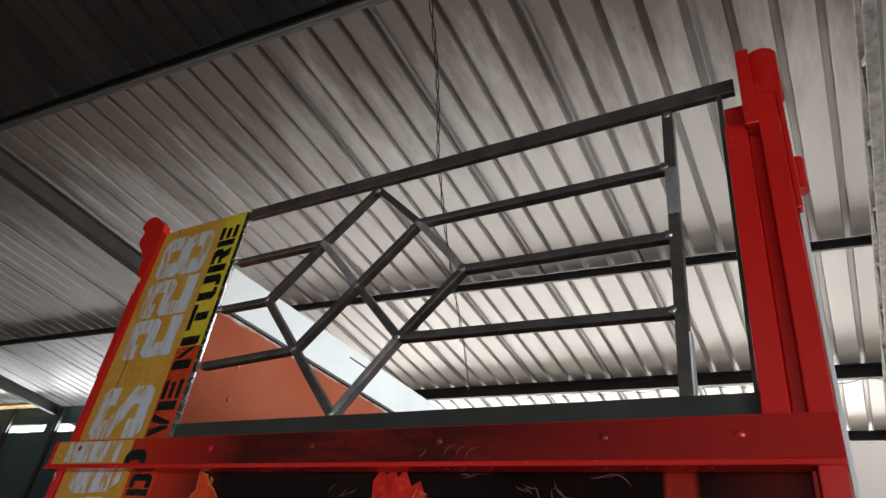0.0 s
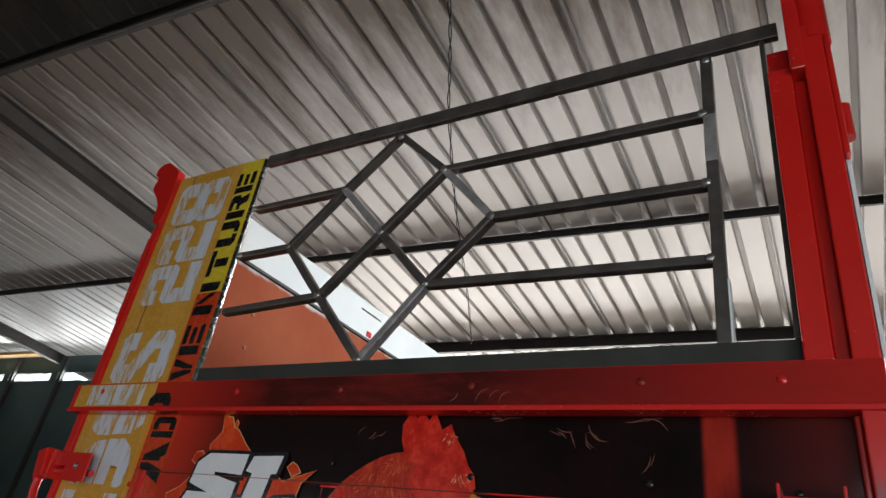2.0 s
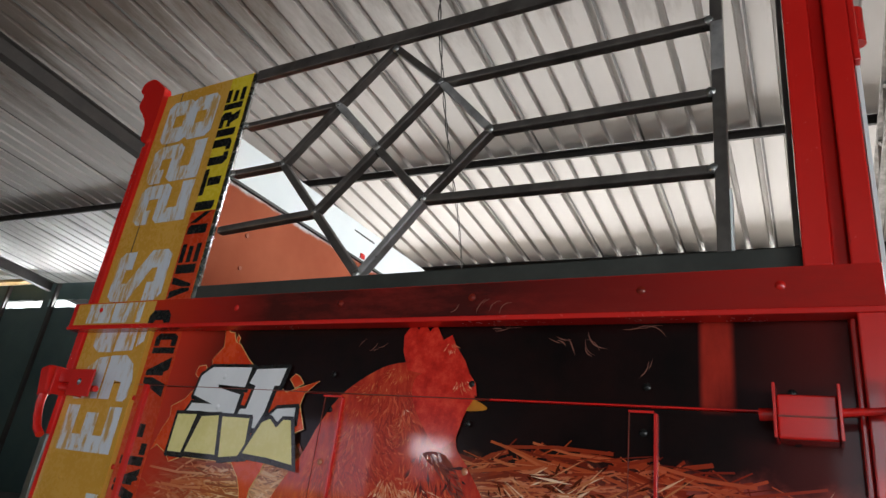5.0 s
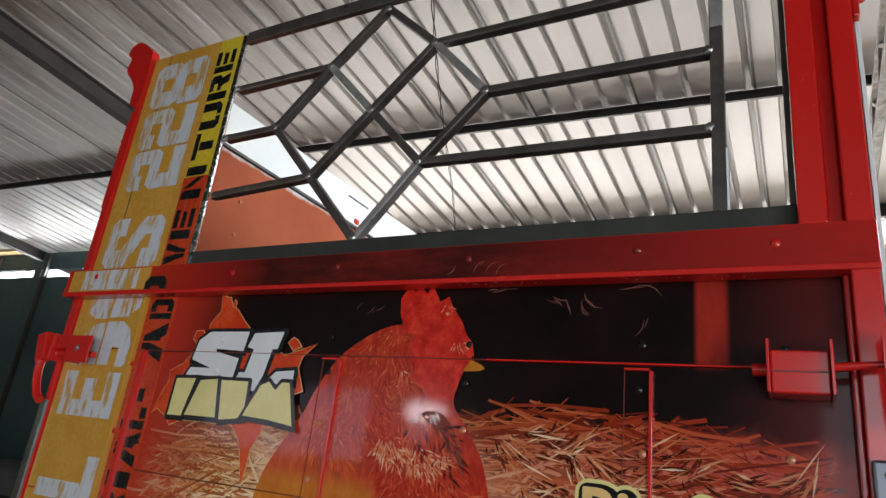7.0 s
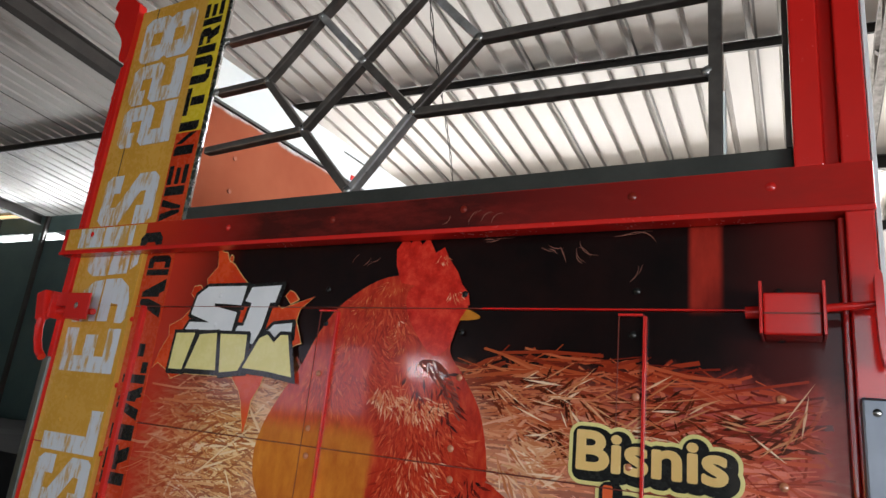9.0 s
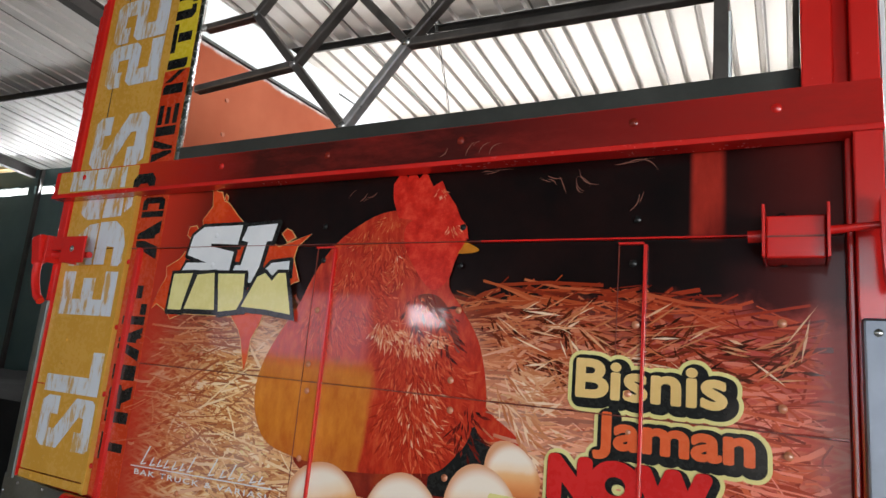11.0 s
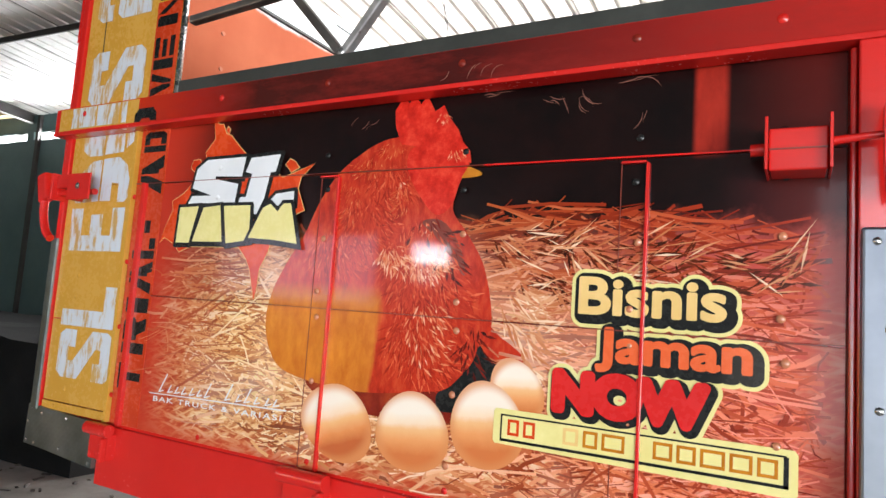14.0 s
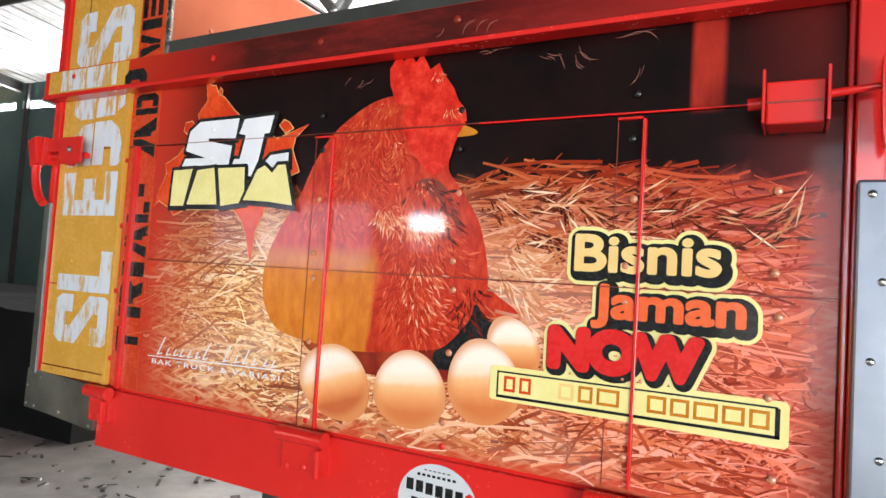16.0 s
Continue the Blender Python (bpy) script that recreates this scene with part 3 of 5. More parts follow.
def word(name, body, material, parent, corner, size, y, bold=0.02, upward=False, shear=0.0, grow=0.0, slope=0.0, label="", spacing=1.0, drop=(0, 0)):
    """A word on the tailgate: corner is its lower start in x and z, size its length and letter height. grow widens the strokes for a border."""
    base = letters(body, bold, spacing)
    xs, ys = [v.co.x for v in base.vertices], [v.co.y for v in base.vertices]
    x0, y0, sx, sy = min(xs), min(ys), size[0] / (max(xs) - min(xs)), size[1] / (max(ys) - min(ys))
    bm = bmesh.new()
    rings = [(0.0, 0)] if not grow else [(0.0, 0)] + [(2 * math.pi * k / 44, 1) for k in range(44)] + [(2 * math.pi * k / 14, 0.5) for k in range(14)]
    for k, (a, on) in enumerate(rings):
        first = len(bm.verts)
        bm.from_mesh(base)
        bm.verts.ensure_lookup_table()
        gx, gz = grow * on * math.cos(a) + drop[0], grow * on * math.sin(a) + drop[1]
        for v in bm.verts[first:]:
            u, w = (v.co.x - x0) * sx, (v.co.y - y0) * sy
            u += w * shear
            w += u * slope
            v.co = (corner[0] - w, y, corner[1] + u) if upward else (corner[0] + u + gx, y - 0.000007 * k, corner[1] + w + gz)
    bmesh.ops.recalc_face_normals(bm, faces=bm.faces)
    return part(name, bm, material, parent, label)


# ---- shed ----
SLOPE = math.tan(radians(6.0))


def roof_z(y):
    return 4.195 - SLOPE * (y - 3.0)


def ridge_y(x):
    return -0.65 + (x + 16.0) * 1.42 / 19.3


def roof_sheet(name, x_from, x_to, y_end, z_of, label, material=None):
    """Ribbed roof sheets; the ribs run down the slope."""
    material = material or M_ROOF
    bm = bmesh.new()
    profile = []
    x = -1.274 - 0.1993 * 80
    while x < x_to + 0.2:
        if x > x_from - 0.2:
            profile += [(x - 0.024, 0.0), (x - 0.016, 0.036), (x + 0.016, 0.036), (x + 0.024, 0.0)]
        x += 0.1993
    rows = []
    for u in np.linspace(0, 1, 7):
        row = []
        for px, pz in profile:
            y = ridge_y(px) + (y_end - ridge_y(px)) * u
            row.append(bm.verts.new((px, y, z_of(px, y) + pz)))
        rows.append(row)
    for a, b in zip(rows, rows[1:]):
        for i in range(len(profile) - 1):
            bm.faces.new((a[i], a[i + 1], b[i + 1], b[i]))
    bmesh.ops.recalc_face_normals(bm, faces=bm.faces)
    ob = part(name, bm, material, None)
    return tagged(ob, label, "roof", kind="structure")


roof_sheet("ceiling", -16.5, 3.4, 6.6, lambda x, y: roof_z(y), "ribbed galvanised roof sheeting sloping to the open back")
# near bay in the dark sheet copy, pitched so the back daylight misses it
roof_sheet("ceiling_near", -16.5, 3.4, -7.2, lambda x, y: roof_z(ridge_y(x)) - SLOPE * 2.75 * (y - ridge_y(x)), "ribbed roof sheeting of the steeper bay, coloured dark for shade", M_ROOF_SHADED)

# overlap edges between the sheets, at every fourth rib
bm = bmesh.new()
for k in range(-20, 6):
    x = -0.078 + 0.7972 * k + 0.040
    r = bmesh.ops.create_cube(bm, size=1.0)
    y0, y1 = ridge_y(x) + 0.1, 6.55
    for v in r["verts"]:
        yy = y0 if v.co.y < 0 else y1
        v.co = (x + v.co.x * 0.016, yy, roof_z(yy) - 0.004 + v.co.z * 0.005)
tagged(part("ceiling_trim", bm, M_ROOF_SEAM, None), "dark overlap edges between the roof sheets", "roof trim", kind="structure")


def purlin(a, b, deep=0.10, wide=0.05):
    """A lipped channel under the roof."""
    a, b = Vector(a), Vector(b)
    along = (b - a).normalized()
    side = Vector((0, 0, 1)).cross(along).normalized()
    prof = [(0, 0), (wide, 0), (wide, -0.016), (wide - 0.004, -0.016), (wide - 0.004, -0.004), (0.004, -0.004), (0.004, -deep + 0.004), (wide - 0.004, -deep + 0.004), (wide - 0.004, -deep + 0.016), (wide, -deep + 0.016), (wide, -deep), (0, -deep)]
    bm = bmesh.new()
    ends = [[bm.verts.new(p + side * -u + Vector((0, 0, w))) for u, w in prof] for p in (a, b)]
    n = len(prof)
    for i in range(n):
        bm.faces.new((ends[0][i], ends[0][(i + 1) % n], ends[1][(i + 1) % n], ends[1][i]))
    bmesh.ops.recalc_face_normals(bm, faces=bm.faces)
    ob = part("roof_purlin", bm, M_BEAM, None)
    return tagged(ob, "dark steel channel purlin under the roof sheets", "purlin", "roof purlins", "structure")


for (xa, ya), (xb, yb), dp in (((-16, -0.65), (3.3, 0.77), 0.10), ((-16, 2.345), (3.3, 3.385), 0.072), ((-16, 4.62), (3.3, 5.10), 0.125), ((-16, 6.1), (3.3, 6.45), 0.10)):
    purlin((xa, ya, roof_z(ya) - 0.004), (xb, yb, roof_z(yb) - 0.004), dp, 0.05 if dp > 0.09 else 0.022)
for d in (2.4, 4.4, 6.0):
    ends = [(x, ridge_y(x) - d, roof_z(ridge_y(x)) + SLOPE * 2.75 * d - 0.004) for x in (-16, 3.3)]
    purlin(*ends)


def rafter(x):
    bm = bmesh.new()
    ry = ridge_y(x)
    for y0, y1, f in ((ry, 6.5, roof_z), (-7.0, ry, lambda y: roof_z(ry) - SLOPE * 2.75 * (y - ry))):
        for dx, za, zb in ((0.055, -0.115, -0.125), (0.006, -0.125, -0.255), (0.055, -0.255, -0.265)):
            r = bmesh.ops.create_cube(bm, size=1.0)
            for v in r["verts"]:
                yy = y0 if v.co.y < 0 else y1
                v.co = (x + (dx if v.co.x > 0 else -dx), yy, f(yy) + (za if v.co.z > 0 else zb))
    ob = part("roof_rafter", bm, M_BEAM, None)
    return tagged(ob, "dark steel rafter carrying the purlins", "rafter", "roof rafters", "structure")


for x in (-4.36, -9.6, -14.8):
    rafter(x)


def truss(x):
    """A lattice rafter of dusty angle iron."""
    th = empty("roof_truss", "dusty lattice rafter of welded angle iron", "truss", "structure")
    y0, y1 = 0.3, 6.5
    for dz in (-0.13, -0.36):
        part("chord", tube((x, y0, roof_z(y0) + dz), (x, y1, roof_z(y1) + dz), 0.05, 0.035, 0.003, (0, 0, 1)), M_TRUSS, th)
    n = 22
    for i in range(n):
        ya, yb = y0 + (y1 - y0) * i / n, y0 + (y1 - y0) * (i + 1) / n
        za, zb = (-0.13, -0.36) if i % 2 else (-0.36, -0.13)
        part("web", tube((x, ya, roof_z(ya) + za), (x, yb, roof_z(yb) + zb), 0.03, 0.025, 0.002), M_TRUSS, th)
    return th


truss(1.46)

# floor and yard
bm = bmesh.new()
bmesh.ops.create_grid(bm, x_segments=2, y_segments=2, size=400)
tagged(part("ground", bm, M_GROUND, None), "pale beaten yard ground round the shed", "ground", kind="structure")
tagged(part("floor", boxes((-16.2, 3.6, -7.0, 7.6, -0.1, 0.006), bevel=0), M_FLOOR, None), "dusty grey concrete workshop floor", "floor", kind="structure")

# back wall of dark sheet, with a slot of daylight under its head
yaw = math.tan(radians(3.0))


def wall_y(x):
    return 4.45 + (x + 8.0) * yaw


def wall_span(x0, x1, z0, z1, thick=0.06):
    bm = boxes((x0, x1, 0, thick, z0, z1), bevel=0)
    for v in bm.verts:
        v.co.y += wall_y(v.co.x)
    return bm


wall = empty("wall_back", "dark teal sheet-metal back wall with daylight slots", "wall", "structure")
part("sheet", wall_span(-16.2, -5.2, 0.0, 3.50), M_WALL, wall)
part("head_sheet", wall_span(-16.2, -5.2, 3.66, 3.92), M_WALL, wall)
for z0, sign in ((3.50, 1), (3.66, -1)):
    bm = bmesh.new()
    cols = []
    for k in range(276):
        x = -16.2 + 0.04 * k
        tear = z0 + sign * (0.010 + 0.030 * abs(noise.noise(Vector((x * 4.0, z0 * 9, 0)))) + 0.016 * noise.noise(Vector((x * 13.0, z0, 2))))
        cols.append([bm.verts.new((x, wall_y(x) + dy, z)) for dy, z in ((-0.003, z0 - sign * 0.04), (-0.003, tear), (0.002, tear))])
    for p, q in zip(cols, cols[1:]):
        for j in (0, 1):
            bm.faces.new((p[j], p[j + 1], q[j + 1], q[j]))
    part("torn_edge", bm, M_WALL, wall, "ragged cut edge of the sheet")
for i, x in enumerate(np.arange(-16.1, -5.2, 1.28)):
    part("stud", wall_span(x, x + 0.16, 3.502, 3.658), M_WALL, wall)
    bm = wall_span(x + 0.3, x + 0.36, 0.0, 3.9, 0.05)
    for v in bm.verts:
        v.co.y -= 0.055
    part("post", bm, M_BEAM, wall)
tagged(part("wall_left", boxes((-16.4, -16.2, -7.0, 7.6, 0, 6.9), bevel=0), M_WALL, None), "dark teal sheet-metal end wall", "wall", kind="structure")
# unseen side wall, added to block daylight from the near roof
tagged(part("unseen_wall_right", boxes((3.3, 3.4, -7.0, -5.0, 0, 6.9), (3.3, 3.4, -5.0, -1.8, 2.1, 6.9), (3.3, 3.4, -1.8, 2.4, 0, 6.9), bevel=0), M_WALL, None), "unseen side wall that keeps daylight off the near roof", "wall", kind="structure")
# unseen front wall, added so its openings shape daylight and reflections
front = empty("unseen_wall_front", "unseen front wall with an open gateway, shaping daylight and reflections", "wall", "structure")
part("sheet", boxes((-16.2, -8.2, -7.1, -7.0, 0, 6.9), (-8.2, -4.75, -7.1, -7.0, 2.42, 6.9), (-4.75, -4.1, -7.1, -7.0, 0, 6.9), (-3.4, 0.2, -7.1, -7.0, 0, 6.9), (-4.1, -3.4, -7.1, -7.0, 0, 1.7), (-4.1, -3.4, -7.1, -7.0, 2.3, 6.9), (0.2, 3.3, -7.1, -7.0, 3.2, 6.9), bevel=0), M_WALL, front)

# plain glowing panels outside the slots and, for the tailgate's reflections, the front opening
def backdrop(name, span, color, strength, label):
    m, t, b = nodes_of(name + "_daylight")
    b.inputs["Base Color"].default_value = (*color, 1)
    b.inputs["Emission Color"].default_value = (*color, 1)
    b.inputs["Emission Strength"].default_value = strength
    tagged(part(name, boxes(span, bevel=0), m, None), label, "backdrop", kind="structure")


backdrop("backdrop_slots", (-16.2, -5.4, 5.2, 5.22, 3.2, 4.1), (0.92, 0.96, 1.0), 0.9, "bright daylight outside the wall slots")
backdrop("backdrop_yard", (-9.6, -4.2, -7.9, -7.88, 0.0, 1.38), (0.90, 0.50, 0.04), 0.52, "glowing yellow panel outside the front opening, for its reflection")
backdrop("backdrop_haze", (-9.6, -4.2, -7.94, -7.92, 1.38, 3.2), (0.78, 0.78, 1.0), 0.78, "glowing pale panel above the yellow one, for its reflection")

# a pale timber plank lying on the wall head
tagged(part("timber_plank", tube((-12.6, 4.1, 3.93), (-9.6, 4.25, 3.93), 0.14, 0.05, 0.004, (0, 0, 1)), M_TIMBER, None), "pale yellow timber plank under the eaves", "plank", kind="structure")


# ---- truck ----
truck = empty("truck", "red box-bed truck with printed tailgate, newly painted", "truck")
LEFT, RIGHT = -1.0, 1.06

# bed: floor, sides, headboard
part("bed_floor", boxes((LEFT + 0.03, RIGHT - 0.05, 0.06, 4.6, 0.93, 1.0)), M_PRIMER, truck)
side = part("bed_side", boxes((LEFT, LEFT + 0.035, 0.07, 4.6, 0.95, 2.46)), M_OVERSPRAY, truck, "bed side in red-oxide primer")
part("slot", boxes((LEFT + 0.040, LEFT + 0.0465, 1.13, 1.30, 2.588, 2.596), bevel=0), M_PRIMER, side)
part("top_rail", boxes((LEFT - 0.004, LEFT + 0.045, 0.07, 4.6, 2.470, 2.64)), M_WHITE_PRIMER, side, "top board brushed with white primer")
part("seam_rail", boxes((LEFT + 0.036, LEFT + 0.050, 0.07, 4.6, 2.456, 2.468), bevel=0.001), M_PRIMER, side)
for y, z in ((0.50, 2.285), (0.505, 2.150)):
    part("rivet", rod((LEFT + 0.035, y, z), (LEFT + 0.041, y, z), 0.008, 12), M_OXIDE, side)
part("paint_tab", boxes((LEFT + 0.045, LEFT + 0.052, 1.205, 1.240, 2.476, 2.502), bevel=0.002), M_RED, side, "red paint run on the seam")
side2 = part("bed_side", boxes((RIGHT - 0.045, RIGHT - 0.01, 0.07, 4.6, 0.95, 2.46)), M_OXIDE, truck, "bed side in red-oxide primer")
part("top_rail", boxes((RIGHT - 0.055, RIGHT - 0.006, 0.07, 4.6, 2.470, 2.64)), M_WHITE_PRIMER, side2)
part("headboard", boxes((LEFT + 0.04, RIGHT - 0.05, 4.56, 4.6, 1.0, 1.80)), M_OXIDE, truck)

# chassis and wheels under the bed
for x in (-0.155, 0.40):
    part("chassis_beam", boxes((x - 0.04, x + 0.04, 0.12, 6.4, 0.66, 0.93)), M_BEAM, truck)
for y in (0.5, 1.5, 2.5, 3.5, 4.4):
    part("cross_beam", boxes((LEFT + 0.06, RIGHT - 0.08, y, y + 0.08, 0.86, 0.929)), M_BEAM, truck)
for x in (-0.80, -0.52, 0.50, 0.78):
    bm = rod((x - 0.11, 1.75, 0.41), (x + 0.11, 1.75, 0.41), 0.40, 40)
    bmesh.ops.bevel(bm, geom=[e for e in bm.edges if e.calc_face_angle(0) > 1.0], offset=0.045, segments=3, affect="EDGES")
    w = part("wheel", smooth(bm), M_RUBBER, truck, "black truck tyre")
    part("rim", rod((x - 0.115, 1.75, 0.41), (x + 0.115, 1.75, 0.41), 0.22, 28), M_TRUSS, w)
part("axle", rod((-0.8, 1.75, 0.41), (0.78, 1.75, 0.41), 0.07), M_BEAM, truck)
for x in (-0.155, 0.40):
    part("spring_block", boxes((x - 0.04, x + 0.04, 1.5, 2.0, 0.41, 0.661)), M_BEAM, truck)
part("cab", boxes((-0.95, 0.99, 4.75, 6.4, 0.5, 2.30), bevel=0.08), M_PRIMER, truck)
for x in (-0.78, 0.76):
    w = part("wheel", smooth(rod((x - 0.11, 5.6, 0.41), (x + 0.11, 5.6, 0.41), 0.40, 40)), M_RUBBER, truck, "black truck tyre")
    part("rim", rod((x - 0.115, 5.6, 0.41), (x + 0.115, 5.6, 0.41), 0.22, 28), M_TRUSS, w)

# rear apron under the tailgate, with tread-plate corners
part("apron", boxes((-0.685, 0.72, 0.0, 0.02, 0.795, 0.948), (-0.685, 0.72, 0.02, 0.10, 0.795, 0.803)), M_RED, truck)
part("sill", boxes((-0.97, 1.0, 0.012, 0.09, 0.932, 0.955)), M_RED, truck)
RIVET = bpy.data.meshes.new("rivet")
bm = bmesh.new()
bmesh.ops.create_uvsphere(bm, u_segments=10, v_segments=5, radius=1.0)
bmesh.ops.delete(bm, geom=[v for v in bm.verts if v.co.z < -0.01], context="VERTS")
bmesh.ops.transform(bm, matrix=Matrix.Rotation(radians(90), 4, "X") @ Matrix.Diagonal((1, 1, 0.55, 1)), verts=bm.verts)
smooth(bm, 60).to_mesh(RIVET)
bm.free()


def rivet(parent, x, z, y, r, material, name="rivet"):
    key = "rivet_" + material.name
    me = bpy.data.meshes.get(key)
    if me is None:
        me = RIVET.copy()
        me.name = key
        me.materials.append(material)
    return shared(name, me, parent, Matrix.Translation((x, y, z)) @ Matrix.Scale(r, 4))


corner = part("corner_plate", plate([(-1.0, 0.965), (-0.686, 0.952), (-0.686, 0.835), (-0.90, 0.850), (-1.005, 0.855)], -0.012, 0.012), M_TREAD, truck, "bright tread-plate corner guard")
for x, z in ((-0.981, 0.957), (-0.993, 0.918), (-0.993, 0.866), (-0.955, 0.862), (-0.931, 0.946), (-0.816, 0.946), (-0.836, 0.862), (-0.70, 0.846)):
    rivet(corner, x, z, -0.012, 0.006, M_CHROME)
edge = part("corner_edge", boxes((-0.985, -0.956, -0.018, 0.06, 0.955, 1.445), bevel=0.003), M_TREAD, truck, "bright tread-plate corner guard")
edge = part("corner_edge", boxes((1.012, 1.082, -0.062, 0.06, 0.80, 1.465), bevel=0.004), M_PLATE, truck, "smooth bright metal corner guard")
for x, z in ((1.030, 1.445), (1.044, 1.325), (1.033, 1.217), (1.046, 1.087), (1.034, 0.98)):
    rivet(edge, x, z, -0.062, 0.006, M_CHROME)
part("corner_plate", boxes((0.722, 1.07, -0.012, 0.0, 0.80, 0.945)), M_TREAD, truck, "bright tread-plate corner guard")

# posts
post = part("post", boxes((-0.979, -0.955, -0.012, 0.065, 0.955, 2.60), bevel=0.003), M_RED, truck)
part("post_lip", boxes((-0.998, -0.9795, -0.006, 0.05, 1.62, 2.40)), M_RED, post)
part("post_lip", boxes((-1.012, -0.9985, -0.002, 0.04, 2.05, 2.36)), M_RED, post)
part("hook", plate(rounded([(-0.956, 2.60), (-0.985, 2.645), (-1.04, 2.680), (-1.085, 2.672), (-1.095, 2.64), (-1.07, 2.615), (-1.075, 2.57), (-1.03, 2.52), (-1.005, 2.48), (-0.998, 2.42), (-0.956, 2.42)], 4), -0.02, 0.03), M_RED, post)
part("lug", rod((-1.028, 0.02, 2.30), (-0.99, 0.02, 2.30), 0.014), M_RED, post)
post = part("post", boxes((1.009, 1.047, -0.0400, 0.06, 0.80, 2.535), bevel=0.003), M_RED, truck)
for span in ((0.944, 0.986, -0.035, 0.01, 1.8235, 2.436), (0.945, 0.986, -0.004, 0.01, 2.4365, 2.515), (0.9862, 1.0088, -0.012, 0.01, 1.8235, 2.450), (0.985, 1.012, -0.052, -0.014, 2.414, 2.63), (0.9995, 1.0088, -0.022, 0.01, 0.955, 1.7405), (1.0472, 1.058, -0.040, 0.05, 2.20, 2.50)):
    part("post_plate", boxes(span, bevel=0.003), M_RED, post)
part("pipe", rod((1.032, -0.01, 2.50), (1.032, -0.01, 2.628), 0.032, 20), M_RED, post)
# the trim's daylight glare is put into its colour with white primer
part("outer_trim", boxes((1.0492, 1.056, -0.030, 0.05, 1.47, 2.195), bevel=0.001), M_WHITE_PRIMER, post, "edge trim, coloured white for its glare")
part("pipe", rod((1.060, 0.0, 2.262), (1.060, 0.0, 2.338), 0.014, 16), M_RED, post)

# tailgate: three boards behind the print, the head band, strips, hinges
gate = part("tailgate", boxes((-0.955, 1.0085, 0.012, 0.05, 0.957, 1.82)), M_RED, truck, "printed red tailgate of three boards")
for z0, z1 in ((0.958, 1.296), (1.299, 1.594), (1.597, 1.76)):
    part("board", boxes((-0.640, 0.998, 0.0, 0.012, z0, z1), bevel=0.0008), M_PRINT, gate)
for z0, z1 in ((0.985, 1.2125), (1.2155, 1.5965), (1.5995, 1.752)):
    part("board", boxes((-0.950, -0.652, -0.004, 0.012, z0, z1), bevel=0.0008), M_ORANGE, gate, "orange side board")
part("board", boxes((-0.950, -0.652, -0.006, 0.012, 0.960, 0.982), bevel=0.0008), M_ORANGE, gate)
part("edge_lip", boxes((-0.660, -0.648, -0.014, 0.0, 0.960, 1.745), bevel=0.001), M_ORANGE, gate)
part("red_panel", boxes((-0.646, -0.535, -0.0012, 0.006, 0.960, 1.750), bevel=0), M_RED_FILM, gate)
band = part("head_band", boxes((-0.998, 1.049, -0.0405, 0.012, 1.752, 1.823), (-0.996, 1.049, -0.046, -0.004, 1.742, 1.7515), bevel=0.0015), M_RED, truck, "folded red head band")
part("band_print", boxes((-0.619, 1.0485, -0.0414, -0.0407, 1.7535, 1.8215), bevel=0), M_BAND, band, "dark printed film on the band")
part("band_film", boxes((-0.975, -0.62, -0.0414, -0.0407, 1.756, 1.820), bevel=0), M_ORANGE, band)
for x, z in ((-0.858, 1.800), (-0.303, 1.790), (0.025, 1.790), (0.357, 1.792), (0.691, 1.792), (0.910, 1.791)):
    rivet(band, x, z, -0.041, 0.0085, M_RED if x < 0.0 or x > 0.8 else M_UMBER, "bolt")
for x0, x1, z0, z1 in ((0.002, 0.050, 0.957, 1.586), (0.666, 0.708, 0.968, 1.584)):
    part("flat_strip", boxes((x0, x1, -0.0018, 0.0, z0, z1), bevel=0), M_PRINT, gate)
    part("strip_edge", boxes((x0 - 0.0012, x0, -0.0045, 0.0, z0, z1), bevel=0), M_DARKLINE, gate)
    part("strip_edge", boxes((x0, x1, -0.0110, 0.0, z1, z1 + 0.004), bevel=0), M_RED, gate)
    part("strip_edge", boxes((x1, x1 + 0.006, -0.0115, 0.0, z0, z1), bevel=0.001), M_RED, gate)
part("strip_edge", boxes((-0.612, -0.596, -0.012, 0.0, 0.957, 1.597), bevel=0.002), M_RED, gate)
part("board_joint", boxes((-0.53, 0.975, -0.0105, 0.0, 1.2968, 1.2984), bevel=0), M_DARKLINE, gate)
part("board_joint", boxes((-0.64, 0.40, -0.0095, 0.0, 1.5950, 1.5962), bevel=0), M_DARKLINE, gate)
part("board_lip", boxes((0.40, 0.90, -0.005, 0.0, 1.5948, 1.5982), bevel=0.001), M_RED, gate)
part("board_lip", boxes((0.06, 0.40, -0.003, 0.0, 1.5952, 1.5978), bevel=0.001), M_RED, gate)

for cx, wl in ((-0.66, 0.030), (0.03, 0.048), (0.70, 0.048)):
    h = part("hinge", boxes((cx - wl, cx + wl + 0.016, -0.024, 0.004, 0.866, 0.932), bevel=0.004), M_RED, truck)
    part("fold", rod((cx - wl - 0.006, -0.026, 0.944), (cx + wl + 0.022, -0.026, 0.944), 0.0165, 20), M_RED, h)
    part("rib", boxes((cx + wl + 0.004, cx + wl + 0.018, -0.040, -0.022, 0.866, 0.926), bevel=0.004), M_RED, h)
    for dx, dz in ((-0.6 * wl, -0.078), (0.35 * wl, -0.074), (wl - 0.006, -0.045)):
        rivet(h, cx + dx, 0.955 + dz, -0.024, 0.0082, M_RED)

